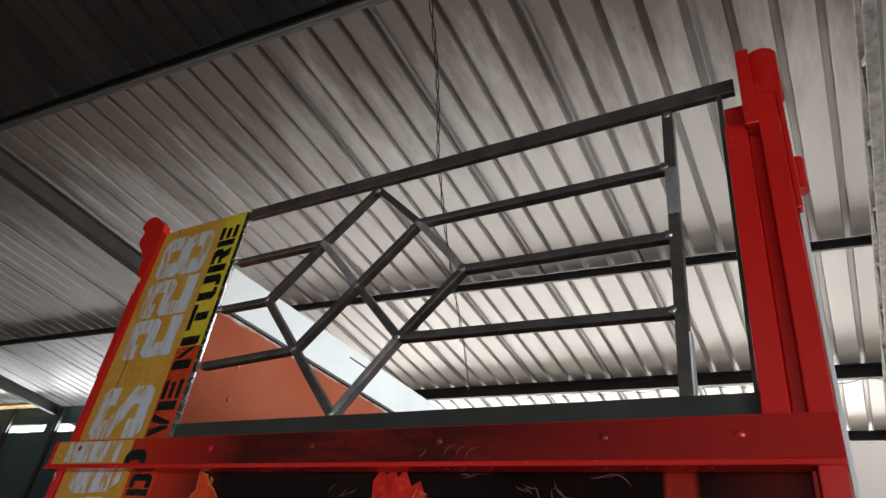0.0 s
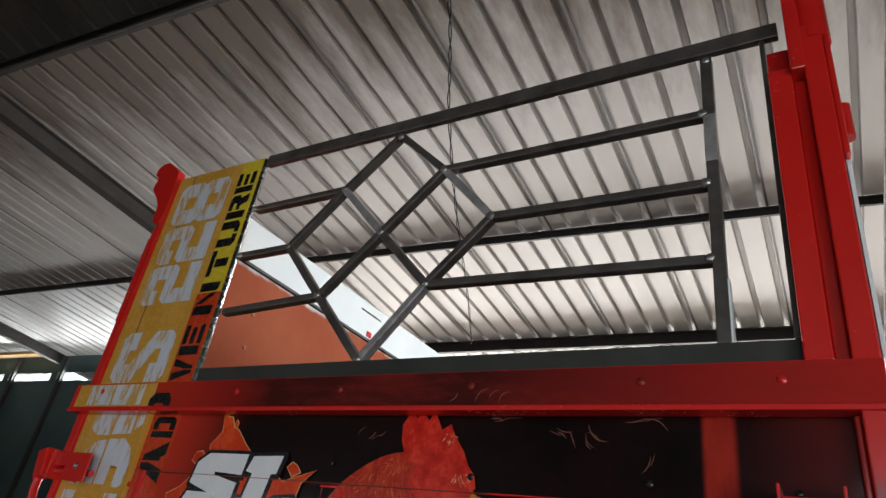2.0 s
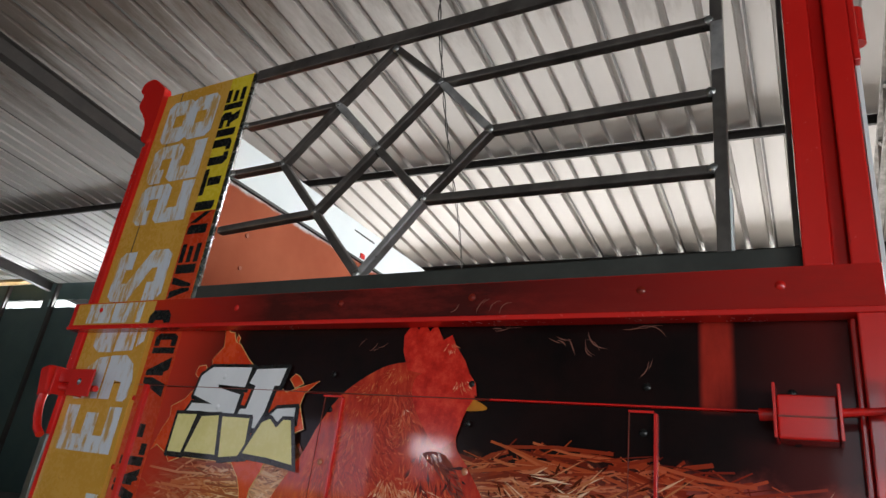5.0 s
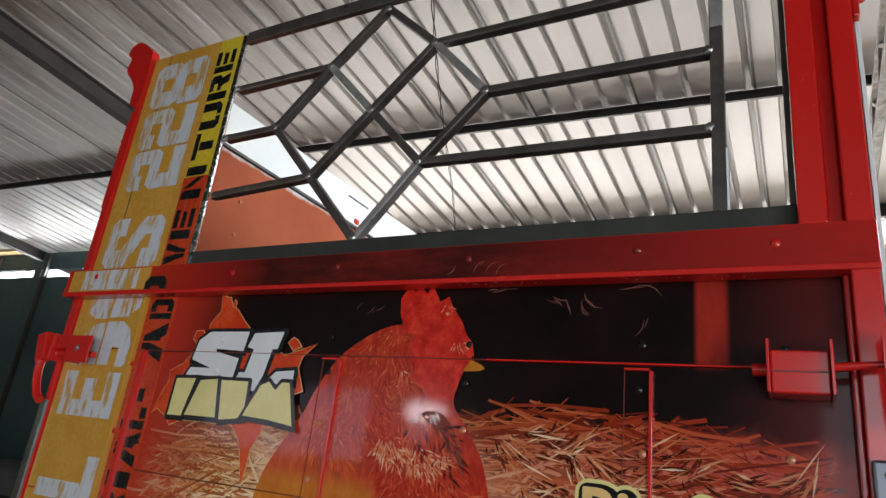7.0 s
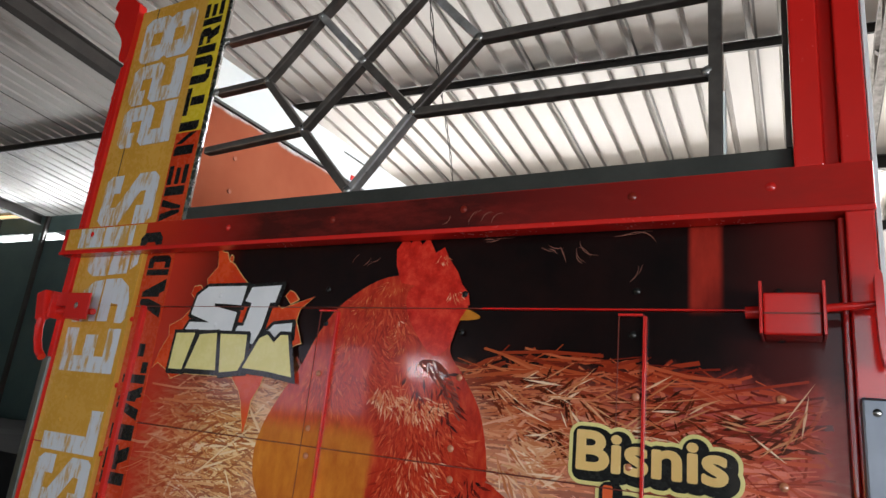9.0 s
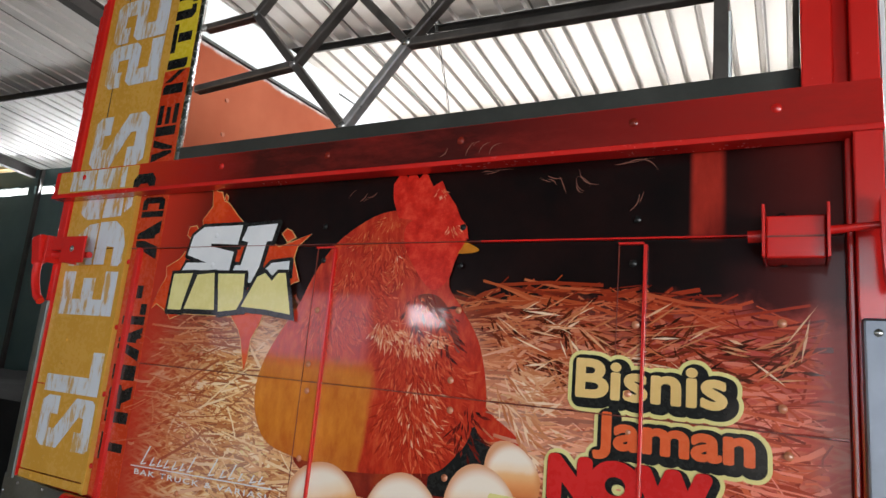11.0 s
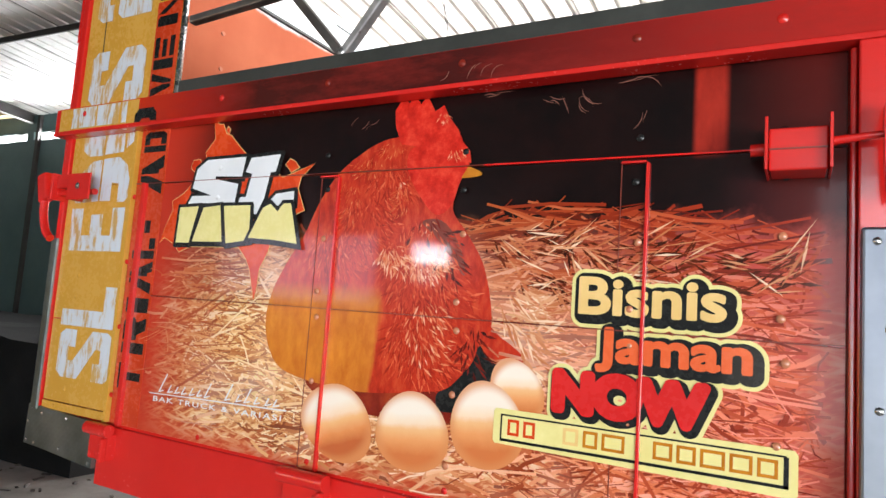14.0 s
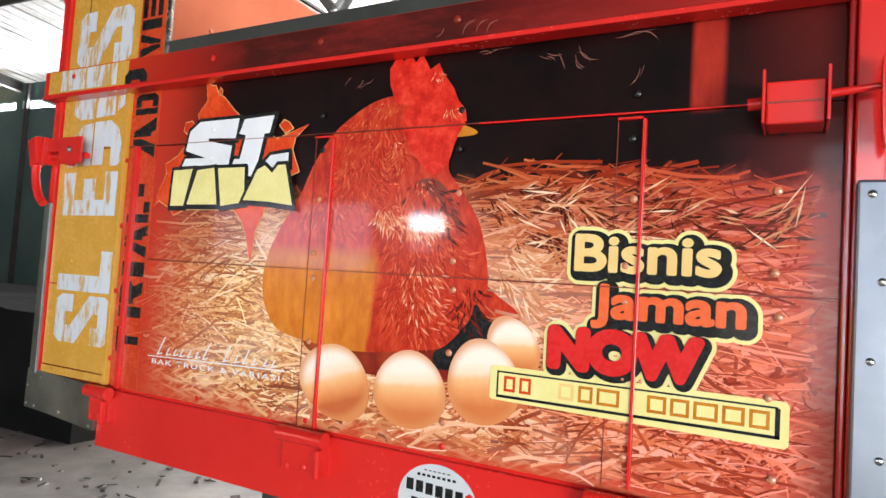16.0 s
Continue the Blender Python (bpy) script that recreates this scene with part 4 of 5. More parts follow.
random.seed(4)
for x in (-0.318, 0.018, 0.360, 0.694, 0.916):
    for z in (1.63, 1.555, 1.455, 1.332, 1.273, 1.148, 1.022):
        rivet(gate, x + random.uniform(-0.006, 0.006), z + random.uniform(-0.008, 0.008), -0.0050 if x > -0.2 or z < 1.5 else -0.0068, 0.0072, M_STUD if z < 1.5 else (M_WHITE if x < -0.2 else M_BLACK))
for x, z in ((-0.310, 0.972), (0.360, 0.975), (0.026, 0.972)):
    rivet(gate, x, z, -0.002, 0.007, M_RED)
for z in (1.34, 1.278, 1.023):
    rivet(gate, -0.852, z, -0.004, 0.0075, M_ORANGE)
rivet(gate, -0.893, 0.972, -0.006, 0.006, M_ORANGE)
for z in (1.559, 1.383, 1.21, 1.032):
    rivet(gate, -0.640, z, -0.008, 0.0075, M_RED)


lt = part("latch", boxes((0.895, 0.972, -0.066, -0.002, 1.548, 1.612), bevel=0.003), M_RED, truck, "red latch box with a bolt rod")
part("flange", boxes((0.890, 0.8945, -0.082, 0.0, 1.547, 1.626), bevel=0.001), M_RED, lt)
part("flange", boxes((0.9725, 0.977, -0.082, 0.0, 1.547, 1.626), bevel=0.001), M_RED, lt)
part("box_seam", boxes((0.896, 0.971, -0.0672, -0.066, 1.579, 1.5815), bevel=0), M_DARKLINE, lt)
part("rod", rod((0.870, -0.052, 1.583), (0.896, -0.052, 1.584), 0.0095), M_RED, lt)
part("rod", rod((0.974, -0.064, 1.588), (1.046, -0.070, 1.594), 0.0065, 16, 0.0045), M_RED, lt)
part("handle", plate(rounded([(1.036, 1.630), (1.045, 1.632), (1.0455, 1.575), (1.047, 1.515), (1.040, 1.508), (1.036, 1.55)], 3), -0.090, 0.028), M_RED, lt)
lt = part("latch", boxes((-0.883, -0.780, -0.052, -0.046, 1.549, 1.624), bevel=0.002), M_RED, truck, "red folded latch with a hanging lever")
part("web", boxes((-0.883, -0.877, -0.0458, -0.004, 1.551, 1.622), bevel=0.001), M_RED, lt)
part("bridge", boxes((-0.955, -0.8835, -0.040, -0.004, 1.588, 1.626), bevel=0.003), M_RED, lt)
part("flange", boxes((-0.966, -0.9555, -0.052, -0.004, 1.552, 1.630), bevel=0.002), M_RED, lt)
part("rod", rod((-0.975, -0.026, 1.575), (-0.79, -0.026, 1.575), 0.009), M_RED, lt)
rivet(lt, -0.831, 1.588, -0.052, 0.010, M_CHROME, "bolt")
part("lever_head", tube((-1.014, -0.042, 1.630), (-0.990, -0.042, 1.548), 0.046, 0.030, 0.007), M_RED, lt)
part("lever", bent([(-0.996, -0.044, 1.556), (-0.996, -0.045, 1.522), (-0.986, -0.045, 1.487), (-0.968, -0.045, 1.456), (-0.946, -0.044, 1.440)], 0.0115), M_RED, lt)

# upper frame of welded tube with a web of diamonds
frame_up = part("upper_frame", boxes((-0.52, 0.945, -0.004, 0.040, 1.824, 1.873), bevel=0.003), M_PRIMER, truck, "welded bare steel tube frame over the tailgate")
part("top_rail", boxes((-0.52, 0.972, -0.004, 0.014, 2.560, 2.600), bevel=0.002), M_STEEL, frame_up)
part("stile", boxes((0.934, 0.9435, -0.004, 0.024, 1.8735, 2.5595), bevel=0.002), M_STEEL, frame_up)
part("stile", boxes((-0.534, -0.518, -0.006, 0.004, 1.834, 2.590), bevel=0.002), M_CHROME, frame_up, "bright bare metal stile")
N = {"top": (0.0, 2.558), "mid": (0.169, 2.400), "r": (0.326, 2.228), "r2": (0.168, 2.064), "bot": (0.012, 1.878), "l2": (-0.166, 2.066), "l1": (-0.326, 2.236), "l0": (-0.163, 2.403), "c": (0.001, 2.234)}
WEB = [((-0.52, 2.400), "l0"), ((-0.52, 2.233), "l1"), ((-0.52, 2.048), "l2"), ("mid", (0.812, 2.400)), ("r", (0.812, 2.221)), ("r2", (0.812, 2.047)), ("l1", "l0"), ("l0", "top"), ("top", "mid"), ("mid", "r"), ("r", "r2"), ("r2", "bot"), ("bot", "l2"), ("l2", "l1"), ("l2", "c"), ("c", "mid"), ("l0", "c"), ("c", "r2")]
for i, (a, b) in enumerate(WEB):
    (xa, za), (xb, zb) = (N.get(p, p) if isinstance(p, str) else p for p in (a, b))
    part("bar", tube((xa, 0.018 + 0.0004 * (i % 3), za), (xb, 0.018 + 0.0004 * (i % 3), zb), 0.0205, 0.026, 0.0040), M_GROUND_STEEL if i in (9, 11, 16) else M_STEEL, frame_up)
part("bar", tube((0.824, 0.018, 1.8735), (0.824, 0.018, 2.5595), 0.024, 0.028, 0.0025), M_STEEL, frame_up)
part("bar_sleeve", tube((0.824, 0.018, 2.27), (0.824, 0.018, 2.395), 0.0248, 0.0288, 0.0025), M_GROUND_STEEL, frame_up, "ground bright patch on the bar")
# glare on the bare bar edge, painted as a thin white strip
part("bar_edge", boxes((0.8362, 0.8405, 0.004, 0.030, 1.876, 2.000), bevel=0.001), M_WHITE_PRIMER, frame_up, "bar edge, coloured white for its glare")
for x, z in [N[k] for k in ("mid", "r", "r2", "l2", "l1", "l0", "c")] + [(0.811, 2.402), (0.811, 2.222), (0.811, 2.048), (-0.516, 2.400), (-0.516, 2.233), (0.004, 2.550), (0.012, 1.882), (0.824, 2.550)]:
    bm = bmesh.new()
    bmesh.ops.create_icosphere(bm, subdivisions=2, radius=0.012)
    for v in bm.verts:
        v.co *= 1 + 0.3 * noise.noise(v.co * 130 + Vector((x, z, 0)) * 9)
    bmesh.ops.transform(bm, matrix=Matrix.Translation((x, 0.008, z)) @ Matrix.Diagonal((1, 0.5, 1, 1)), verts=bm.verts)
    part("weld", smooth(bm, 80), M_WELD, frame_up)

# side board beside the frame
sb = part("side_board", boxes((-0.952, -0.537, -0.002, 0.014, 1.834, 2.598), bevel=0.001), M_ORANGE, truck, "orange printed side board above the tailgate")
part("yellow_panel", boxes((-0.632, -0.539, -0.0034, -0.0024, 2.112, 2.594), bevel=0), M_YELLOW, sb)
part("red_panel", boxes((-0.640, -0.539, -0.0034, -0.0024, 1.836, 2.111), bevel=0), M_RED_FILM, sb)
part("joint", boxes((-0.873, -0.8705, -0.0036, -0.0024, 1.836, 2.594), bevel=0), M_PRIMER, sb)

# ---- printed film on the tailgate ----
rng = np.random.default_rng(7)


def straw_top(x):
    return float(np.interp(x, (-0.54, -0.04, 0.40, 0.55, 0.76, 0.98), (1.395, 1.45, 1.495, 1.515, 1.50, 1.46)))


verts, faces = [], []
for i in range(8200):
    long_one = i > 7300
    x = rng.uniform(-0.53, 0.975)
    z = 0.962 + (straw_top(x) - 0.962) * rng.uniform(0, 1) ** (0.55 if long_one else 0.85)
    if rng.uniform() < np.clip((-0.24 - x) / 0.20, 0, 0.93) or rng.uniform() < np.clip((1.03 - z) / 0.09, 0, 0.6) or (x < -0.12 and rng.uniform() < np.clip((1.12 - z) / 0.12, 0, 0.85)):
        continue
    if rng.uniform() < np.clip((z - 1.30) / 0.10, 0, 0.5) and x > 0.1 and not long_one:
        continue
    ang = rng.normal(0.04, 0.34) if rng.uniform() < 0.80 else rng.uniform(-1.5, 1.5)
    ln, w = rng.uniform(0.010, 0.045), 0.0009 + 0.0034 * rng.uniform() ** 2
    y = -0.0022 - 0.0007 * rng.uniform()
    if long_one:
        ln, w, y = rng.uniform(0.035, 0.110), 0.0008 + 0.0026 * rng.uniform() ** 1.6, -0.0029 - 0.0003 * (i - 7300) / 900
        ang *= 0.7
    c, s = math.cos(ang), math.sin(ang)
    bend = rng.uniform(-0.006, 0.006)
    spine = [(x - c * ln, z - s * ln), (x - s * bend, z + c * bend), (x + c * ln, z + s * ln)]
    if any(px < -0.60 or px > 0.981 or pz < 0.959 or pz > straw_top(px) + 0.035 for px, pz in spine):
        continue
    if any(abs(pz - sz) < 0.004 for px, pz in spine for sz in (1.2975,)):
        continue
    b0 = len(verts)
    for px, pz in spine:
        verts += [(px - s * w, y, pz + c * w), (px + s * w, y, pz - c * w)]
    faces += [(b0, b0 + 1, b0 + 3, b0 + 2), (b0 + 2, b0 + 3, b0 + 5, b0 + 4)]
me = bpy.data.meshes.new("straw_print")
me.from_pydata(verts, [], faces)
me.materials.append(M_STRAW)
ob = new("straw_print", me)
ob.parent = gate
tagged(ob, "printed golden straw across the tailgate film", kind="stuff")

def strokes(name, material, count, seed, regions, lengths, widths, lean, y, label):
    """Fine printed strokes, scattered over ellipses of (x, z, half width, half height)."""
    g = np.random.default_rng(seed)
    vs, fs = [], []
    for _ in range(count):
        cx, cz, rx, rz = regions[g.integers(len(regions))]
        a, q = g.uniform(0, 2 * math.pi), math.sqrt(g.uniform())
        x, z = cx + rx * q * math.cos(a), cz + rz * q * math.sin(a)
        t, ln, w = g.normal(lean, 0.35) + 0.9 * (x - cx) / max(rx, 0.01), g.uniform(*lengths), g.uniform(*widths)
        dx, dz, yy, b0 = math.sin(t) * ln, -math.cos(t) * ln, y - 0.0004 * g.uniform(), len(vs)
        nx, nz = -dz / ln * w, dx / ln * w
        vs += [(x, yy, z), (x + dx / 2 + nx, yy, z + dz / 2 + nz), (x + dx, yy, z + dz), (x + dx / 2 - nx, yy, z + dz / 2 - nz)]
        fs.append((b0, b0 + 1, b0 + 2, b0 + 3))
    me = bpy.data.meshes.new(name)
    me.from_pydata(vs, [], fs)
    me.materials.append(material)
    ob = new(name, me)
    ob.parent = gate
    tagged(ob, label, kind="stuff")


def stroke_film(name, stops):
    m, t, b = nodes_of(name)
    geo = t.nodes.new("ShaderNodeNewGeometry")
    t.links.new(ramp(t, geo.outputs["Random Per Island"], stops).outputs[0], b.inputs["Base Color"])
    b.inputs["Roughness"].default_value, b.inputs["Specular IOR Level"].default_value = 0.22, 0.15
    b.inputs["Coat Weight"].default_value, b.inputs["Coat Roughness"].default_value = 0.5, 0.05
    return m


# longer pale stems and dark gaps over the far straw
M_PALE_STEM = stroke_film("pale_stem_film", [(0.0, (0.50, 0.14, 0.05)), (0.6, (0.70, 0.33, 0.17)), (1.0, (0.88, 0.66, 0.46))])
M_GAP = stroke_film("gap_film", [(0.0, (0.035, 0.007, 0.003)), (1.0, (0.16, 0.026, 0.009))])
FAR_STRAW = [(0.50, 1.44, 0.09, 0.030), (0.68, 1.42, 0.12, 0.040), (0.84, 1.40, 0.10, 0.035), (0.60, 1.37, 0.12, 0.025)]
strokes("straw_print", M_GAP, 330, 31, FAR_STRAW, (0.010, 0.045), (0.0010, 0.0032), 1.5, -0.00315, "dark gaps between the printed straw")
strokes("straw_print", M_PALE_STEM, 90, 33, [(0.50, 1.32, 0.045, 0.05), (0.53, 1.25, 0.04, 0.06)], (0.020, 0.055), (0.0016, 0.0042), 1.1, -0.00362, "pale stems in the printed straw")
strokes("straw_print", M_PALE_STEM, 130, 32, FAR_STRAW + [(0.50, 1.33, 0.05, 0.05)], (0.020, 0.090), (0.0010, 0.0026), 1.5, -0.00355, "pale stems in the printed straw")

# plain russet shapes of the picture, with its eggs
body_shape = rounded([(0.143, 1.655), (0.22, 1.668), (0.30, 1.665), (0.345, 1.635), (0.368, 1.600), (0.350, 1.565), (0.338, 1.51), (0.375, 1.46), (0.415, 1.395), (0.436, 1.295), (0.420, 1.215), (0.36, 1.165), (0.29, 1.150), (0.18, 1.135), (0.07, 1.135), (-0.06, 1.155), (-0.11, 1.20), (-0.128, 1.265), (-0.115, 1.33), (-0.08, 1.395), (-0.035, 1.46), (0.002, 1.535), (0.055, 1.602)])
part("print_shape", plate(body_shape, -0.0033), M_PLUME, gate, "plain russet shape in the print")
part("print_shape", plate([(0.205, 1.650), (0.188, 1.690), (0.184, 1.724), (0.197, 1.744), (0.209, 1.747), (0.219, 1.737), (0.2275, 1.757), (0.247, 1.733), (0.261, 1.750), (0.282, 1.714), (0.302, 1.725), (0.314, 1.702), (0.338, 1.672), (0.351, 1.645), (0.367, 1.627), (0.372, 1.602), (0.340, 1.610), (0.26, 1.640)], -0.0038), M_COMB, gate, "plain scarlet shape in the print")
part("print_shape", plate(rounded([(0.352, 1.598), (0.385, 1.588), (0.397, 1.578), (0.375, 1.573), (0.345, 1.575)], 4), -0.0040), M_OCHRE, gate)
part("print_shape", plate(rounded([(0.42, 1.29), (0.455, 1.27), (0.50, 1.24), (0.52, 1.205), (0.46, 1.20), (0.41, 1.215)]), -0.0031), M_PLUME, gate)
part("print_shape", plate(rounded([(0.36, 1.17), (0.40, 1.215), (0.415, 1.25), (0.435, 1.225), (0.47, 1.21), (0.45, 1.17), (0.40, 1.13), (0.34, 1.12), (0.33, 1.15)]), -0.0041), M_BLACK, gate)
part("print_shape", plate(rounded([(0.30, 1.16), (0.38, 1.18), (0.38, 1.13), (0.36, 1.10), (0.18, 1.09), (0.05, 1.11), (0.02, 1.15)]), -0.00325), M_UMBER, gate)
part("print_shape", plate(rounded([(0.27, 1.485), (0.31, 1.49), (0.345, 1.46), (0.37, 1.41), (0.372, 1.38), (0.345, 1.41), (0.31, 1.45)]), -0.0037), M_DARKLINE, gate)
part("print_shape", plate(rounded([(0.235, 1.640), (0.30, 1.648), (0.345, 1.632), (0.366, 1.600), (0.350, 1.568), (0.335, 1.52), (0.300, 1.50), (0.255, 1.545), (0.225, 1.60)], 5), -0.0046), M_COMB, gate)


M_STROKES = stroke_film("russet_strokes", [(0.0, (0.26, 0.014, 0.007)), (0.35, (0.44, 0.026, 0.011)), (0.8, (0.58, 0.050, 0.018)), (1.0, (0.70, 0.13, 0.05))])
M_PALE_STROKES = stroke_film("pale_strokes", [(0.0, (0.60, 0.11, 0.045)), (0.6, (0.72, 0.24, 0.11)), (1.0, (0.84, 0.50, 0.32))])
M_TIP_STROKES = stroke_film("orange_strokes", [(0.0, (0.50, 0.05, 0.016)), (0.8, (0.60, 0.10, 0.03)), (1.0, (0.72, 0.26, 0.10))])
M_DARK_STROKES = stroke_film("dark_strokes", [(0.0, (0.03, 0.006, 0.005)), (1.0, (0.20, 0.014, 0.008))])
M_WISP = stroke_film("pale_wisps", [(0.0, (0.12, 0.025, 0.018)), (1.0, (0.28, 0.12, 0.09))])
strokes("stroke_print", M_STROKES, 3400, 11, [(0.30, 1.32, 0.09, 0.13), (0.29, 1.24, 0.09, 0.07), (0.06, 1.42, 0.08, 0.05), (0.13, 1.48, 0.07, 0.07), (0.20, 1.575, 0.07, 0.04), (0.27, 1.40, 0.09, 0.09)], (0.010, 0.040), (0.0008, 0.0028), 0.25, -0.0034, "fine russet strokes in the print")
strokes("stroke_print", M_PALE_STROKES, 330, 15, [(0.26, 1.400, 0.075, 0.022), (0.205, 1.415, 0.035, 0.022), (0.29, 1.395, 0.05, 0.018), (0.30, 1.26, 0.05, 0.07)], (0.008, 0.030), (0.0008, 0.0026), 0.5, -0.0040, "pale strokes in the print")
strokes("stroke_print", M_PALE_STROKES, 60, 23, [(0.212, 1.548, 0.010, 0.026), (0.338, 1.622, 0.016, 0.012), (0.305, 1.700, 0.012, 0.010), (0.285, 1.475, 0.020, 0.014)], (0.005, 0.016), (0.0005, 0.0013), 0.2, -0.0048, "pale strokes in the print")
strokes("stroke_print", M_TIP_STROKES, 260, 21, [(0.125, 1.605, 0.04, 0.022), (0.180, 1.640, 0.03, 0.014), (0.215, 1.530, 0.02, 0.03), (0.08, 1.53, 0.03, 0.05)], (0.006, 0.020), (0.0005, 0.0014), -0.5, -0.0040, "orange-tipped strokes in the print")
strokes("stroke_print", M_DARK_STROKES, 90, 16, [(0.29, 1.46, 0.05, 0.04), (0.34, 1.41, 0.03, 0.05), (0.40, 1.24, 0.025, 0.05)], (0.012, 0.040), (0.0012, 0.0034), 0.3, -0.0040, "dark strokes in the print")

# thin curved wisps in the dark of the print and on the band
g = np.random.default_rng(12)
for cx, cz, count, size, lean, y, parent in ((0.60, 1.700, 5, 0.028, -0.9, -0.0026, gate), (0.52, 1.715, 3, 0.022, -0.4, -0.0026, gate), (0.41, 1.734, 3, 0.026, 0.05, -0.0026, gate), (0.70, 1.732, 3, 0.040, 0.05, -0.0026, gate), (0.675, 1.672, 2, 0.024, 1.3, -0.0026, gate), (0.11, 1.700, 4, 0.016, 0.6, -0.0026, gate), (0.37, 1.778, 5, 0.020, 0.9, -0.0418, band)):
    for _ in range(count):
        px, pz, a, bow = cx + g.normal(0, 0.022), cz + g.normal(0, 0.008), lean + g.normal(0, 0.3), g.uniform(-0.5, 0.5)
        ln, w = size * g.uniform(0.4, 0.9), g.uniform(0.0003, 0.0008)
        left, right = [], []
        for k in range(9):
            u = k / 4 - 1
            qx, qz = px + ln * (u * math.cos(a) - bow * u * u * math.sin(a)), pz + ln * (u * math.sin(a) + bow * u * u * math.cos(a))
            qz = min(qz, 1.739 if parent is gate else 1.826)
            d, h = a + math.atan(2 * bow * u), w * (1 - u * u) + 0.00012
            left.append((qx - h * math.sin(d), qz + h * math.cos(d)))
            right.append((qx + h * math.sin(d), qz - h * math.cos(d)))
        part("wisp_print", plate(right + left[::-1], y, 0.0002), M_WISP, parent)


def egg(cx, cz, rx, rz, tilt, y, material=M_EGG):
    pts = []
    for k in range(36):
        a = 2 * math.pi * k / 36
        u, w = rx * math.cos(a) * (1 - 0.13 * math.sin(a)), rz * math.sin(a)
        pts.append((cx + u * math.cos(tilt) - w * math.sin(tilt), cz + u * math.sin(tilt) + w * math.cos(tilt)))
    part("egg_shape", plate(pts, y), material, gate, "printed brown egg")


egg(0.492, 1.175, 0.050, 0.062, 0.5, -0.0044)
egg(-0.095, 1.100, 0.085, 0.070, 0.2, -0.0021, M_EGG_PALE)
egg(0.097, 1.066, 0.095, 0.076, -0.35, -0.0048, M_EGG_TILT)
egg(0.280, 1.073, 0.083, 0.077, 0.0, -0.0050)
egg(0.437, 1.108, 0.074, 0.080, 0.25, -0.0048)

# emblem: plain pale and yellow shapes on a flame splash
splash = [(-0.375, 1.648), (-0.382, 1.667), (-0.352, 1.700), (-0.363, 1.752), (-0.343, 1.737), (-0.329, 1.736), (-0.316, 1.712), (-0.297, 1.705), (-0.260, 1.671), (-0.233, 1.650), (-0.160, 1.615), (-0.114, 1.592), (-0.088, 1.600), (-0.022, 1.621), (-0.059, 1.592), (-0.066, 1.565), (-0.042, 1.514), (-0.062, 1.507), (-0.129, 1.462), (-0.141, 1.416), (-0.162, 1.378), (-0.164, 1.336), (-0.170, 1.305), (-0.180, 1.336), (-0.192, 1.375), (-0.207, 1.401), (-0.235, 1.428), (-0.404, 1.428), (-0.444, 1.414), (-0.464, 1.433), (-0.504, 1.451), (-0.521, 1.437), (-0.502, 1.484), (-0.482, 1.520), (-0.488, 1.545), (-0.446, 1.564), (-0.418, 1.592), (-0.408, 1.625)]
part("emblem_outline", plate(grown(splash, 0.0016), -0.0051, 0.0003), M_CREAM, gate)
part("emblem_splash", plate(splash, -0.0056), M_FLAME, gate, "flame-red splash behind the emblem")
for spark in ([(-0.109, 1.623), (-0.097, 1.635), (-0.082, 1.629), (-0.068, 1.614), (-0.090, 1.604)], [(-0.430, 1.629), (-0.425, 1.648), (-0.402, 1.651), (-0.392, 1.640), (-0.411, 1.616)], [(-0.315, 1.720), (-0.312, 1.729), (-0.304, 1.722), (-0.306, 1.708)]):
    part("emblem_outline", plate(grown(spark, 0.0016), -0.0051, 0.0003), M_CREAM, gate)
    part("emblem_spark", plate(spark, -0.0056), M_FLAME, gate)


def block(outline, y, material, label=""):
    """A plain emblem shape with a black border and a black drop edge."""
    edge = grown(outline, 0.0085)
    part("emblem_border", plate([(x + 0.003, z - 0.004) for x, z in edge], y + 0.0007, 0.0002), M_BLACK, gate)
    part("emblem_border", plate(edge, y + 0.0004, 0.0002), M_BLACK, gate)
    part("emblem_block", plate(outline, y, 0.0003), material, gate, label)


block([(-0.405, 1.625), (-0.371, 1.647), (-0.238, 1.648), (-0.246, 1.600), (-0.338, 1.604), (-0.336, 1.597), (-0.256, 1.582), (-0.263, 1.535), (-0.296, 1.532), (-0.301, 1.518), (-0.322, 1.537), (-0.427, 1.537), (-0.415, 1.556), (-0.345, 1.556), (-0.416, 1.576)], -0.0064, M_WHITE, "pale emblem shape")
block([(-0.219, 1.644), (-0.126, 1.648), (-0.137, 1.607), (-0.153, 1.606), (-0.166, 1.545), (-0.186, 1.507), (-0.210, 1.509), (-0.212, 1.531), (-0.250, 1.534), (-0.244, 1.549), (-0.226, 1.549), (-0.212, 1.605), (-0.234, 1.610)], -0.0072, M_WHITE, "pale emblem shape")
block([(-0.129, 1.554), (-0.075, 1.559), (-0.073, 1.530), (-0.115, 1.523), (-0.148, 1.537)], -0.0072, M_WHITE, "pale emblem shape")
for k, outline in enumerate(([(-0.452, 1.527), (-0.384, 1.529), (-0.408, 1.437), (-0.456, 1.437)], [(-0.365, 1.525), (-0.307, 1.530), (-0.290, 1.440), (-0.395, 1.440)], [(-0.293, 1.528), (-0.205, 1.528), (-0.199, 1.445), (-0.275, 1.436)], [(-0.163, 1.521), (-0.140, 1.530), (-0.117, 1.512), (-0.100, 1.530), (-0.078, 1.530), (-0.050, 1.437), (-0.125, 1.446), (-0.202, 1.450)])):
    block(outline, -0.0084 - 0.0008 * k, M_PALE_YELLOW, "yellow emblem shape")

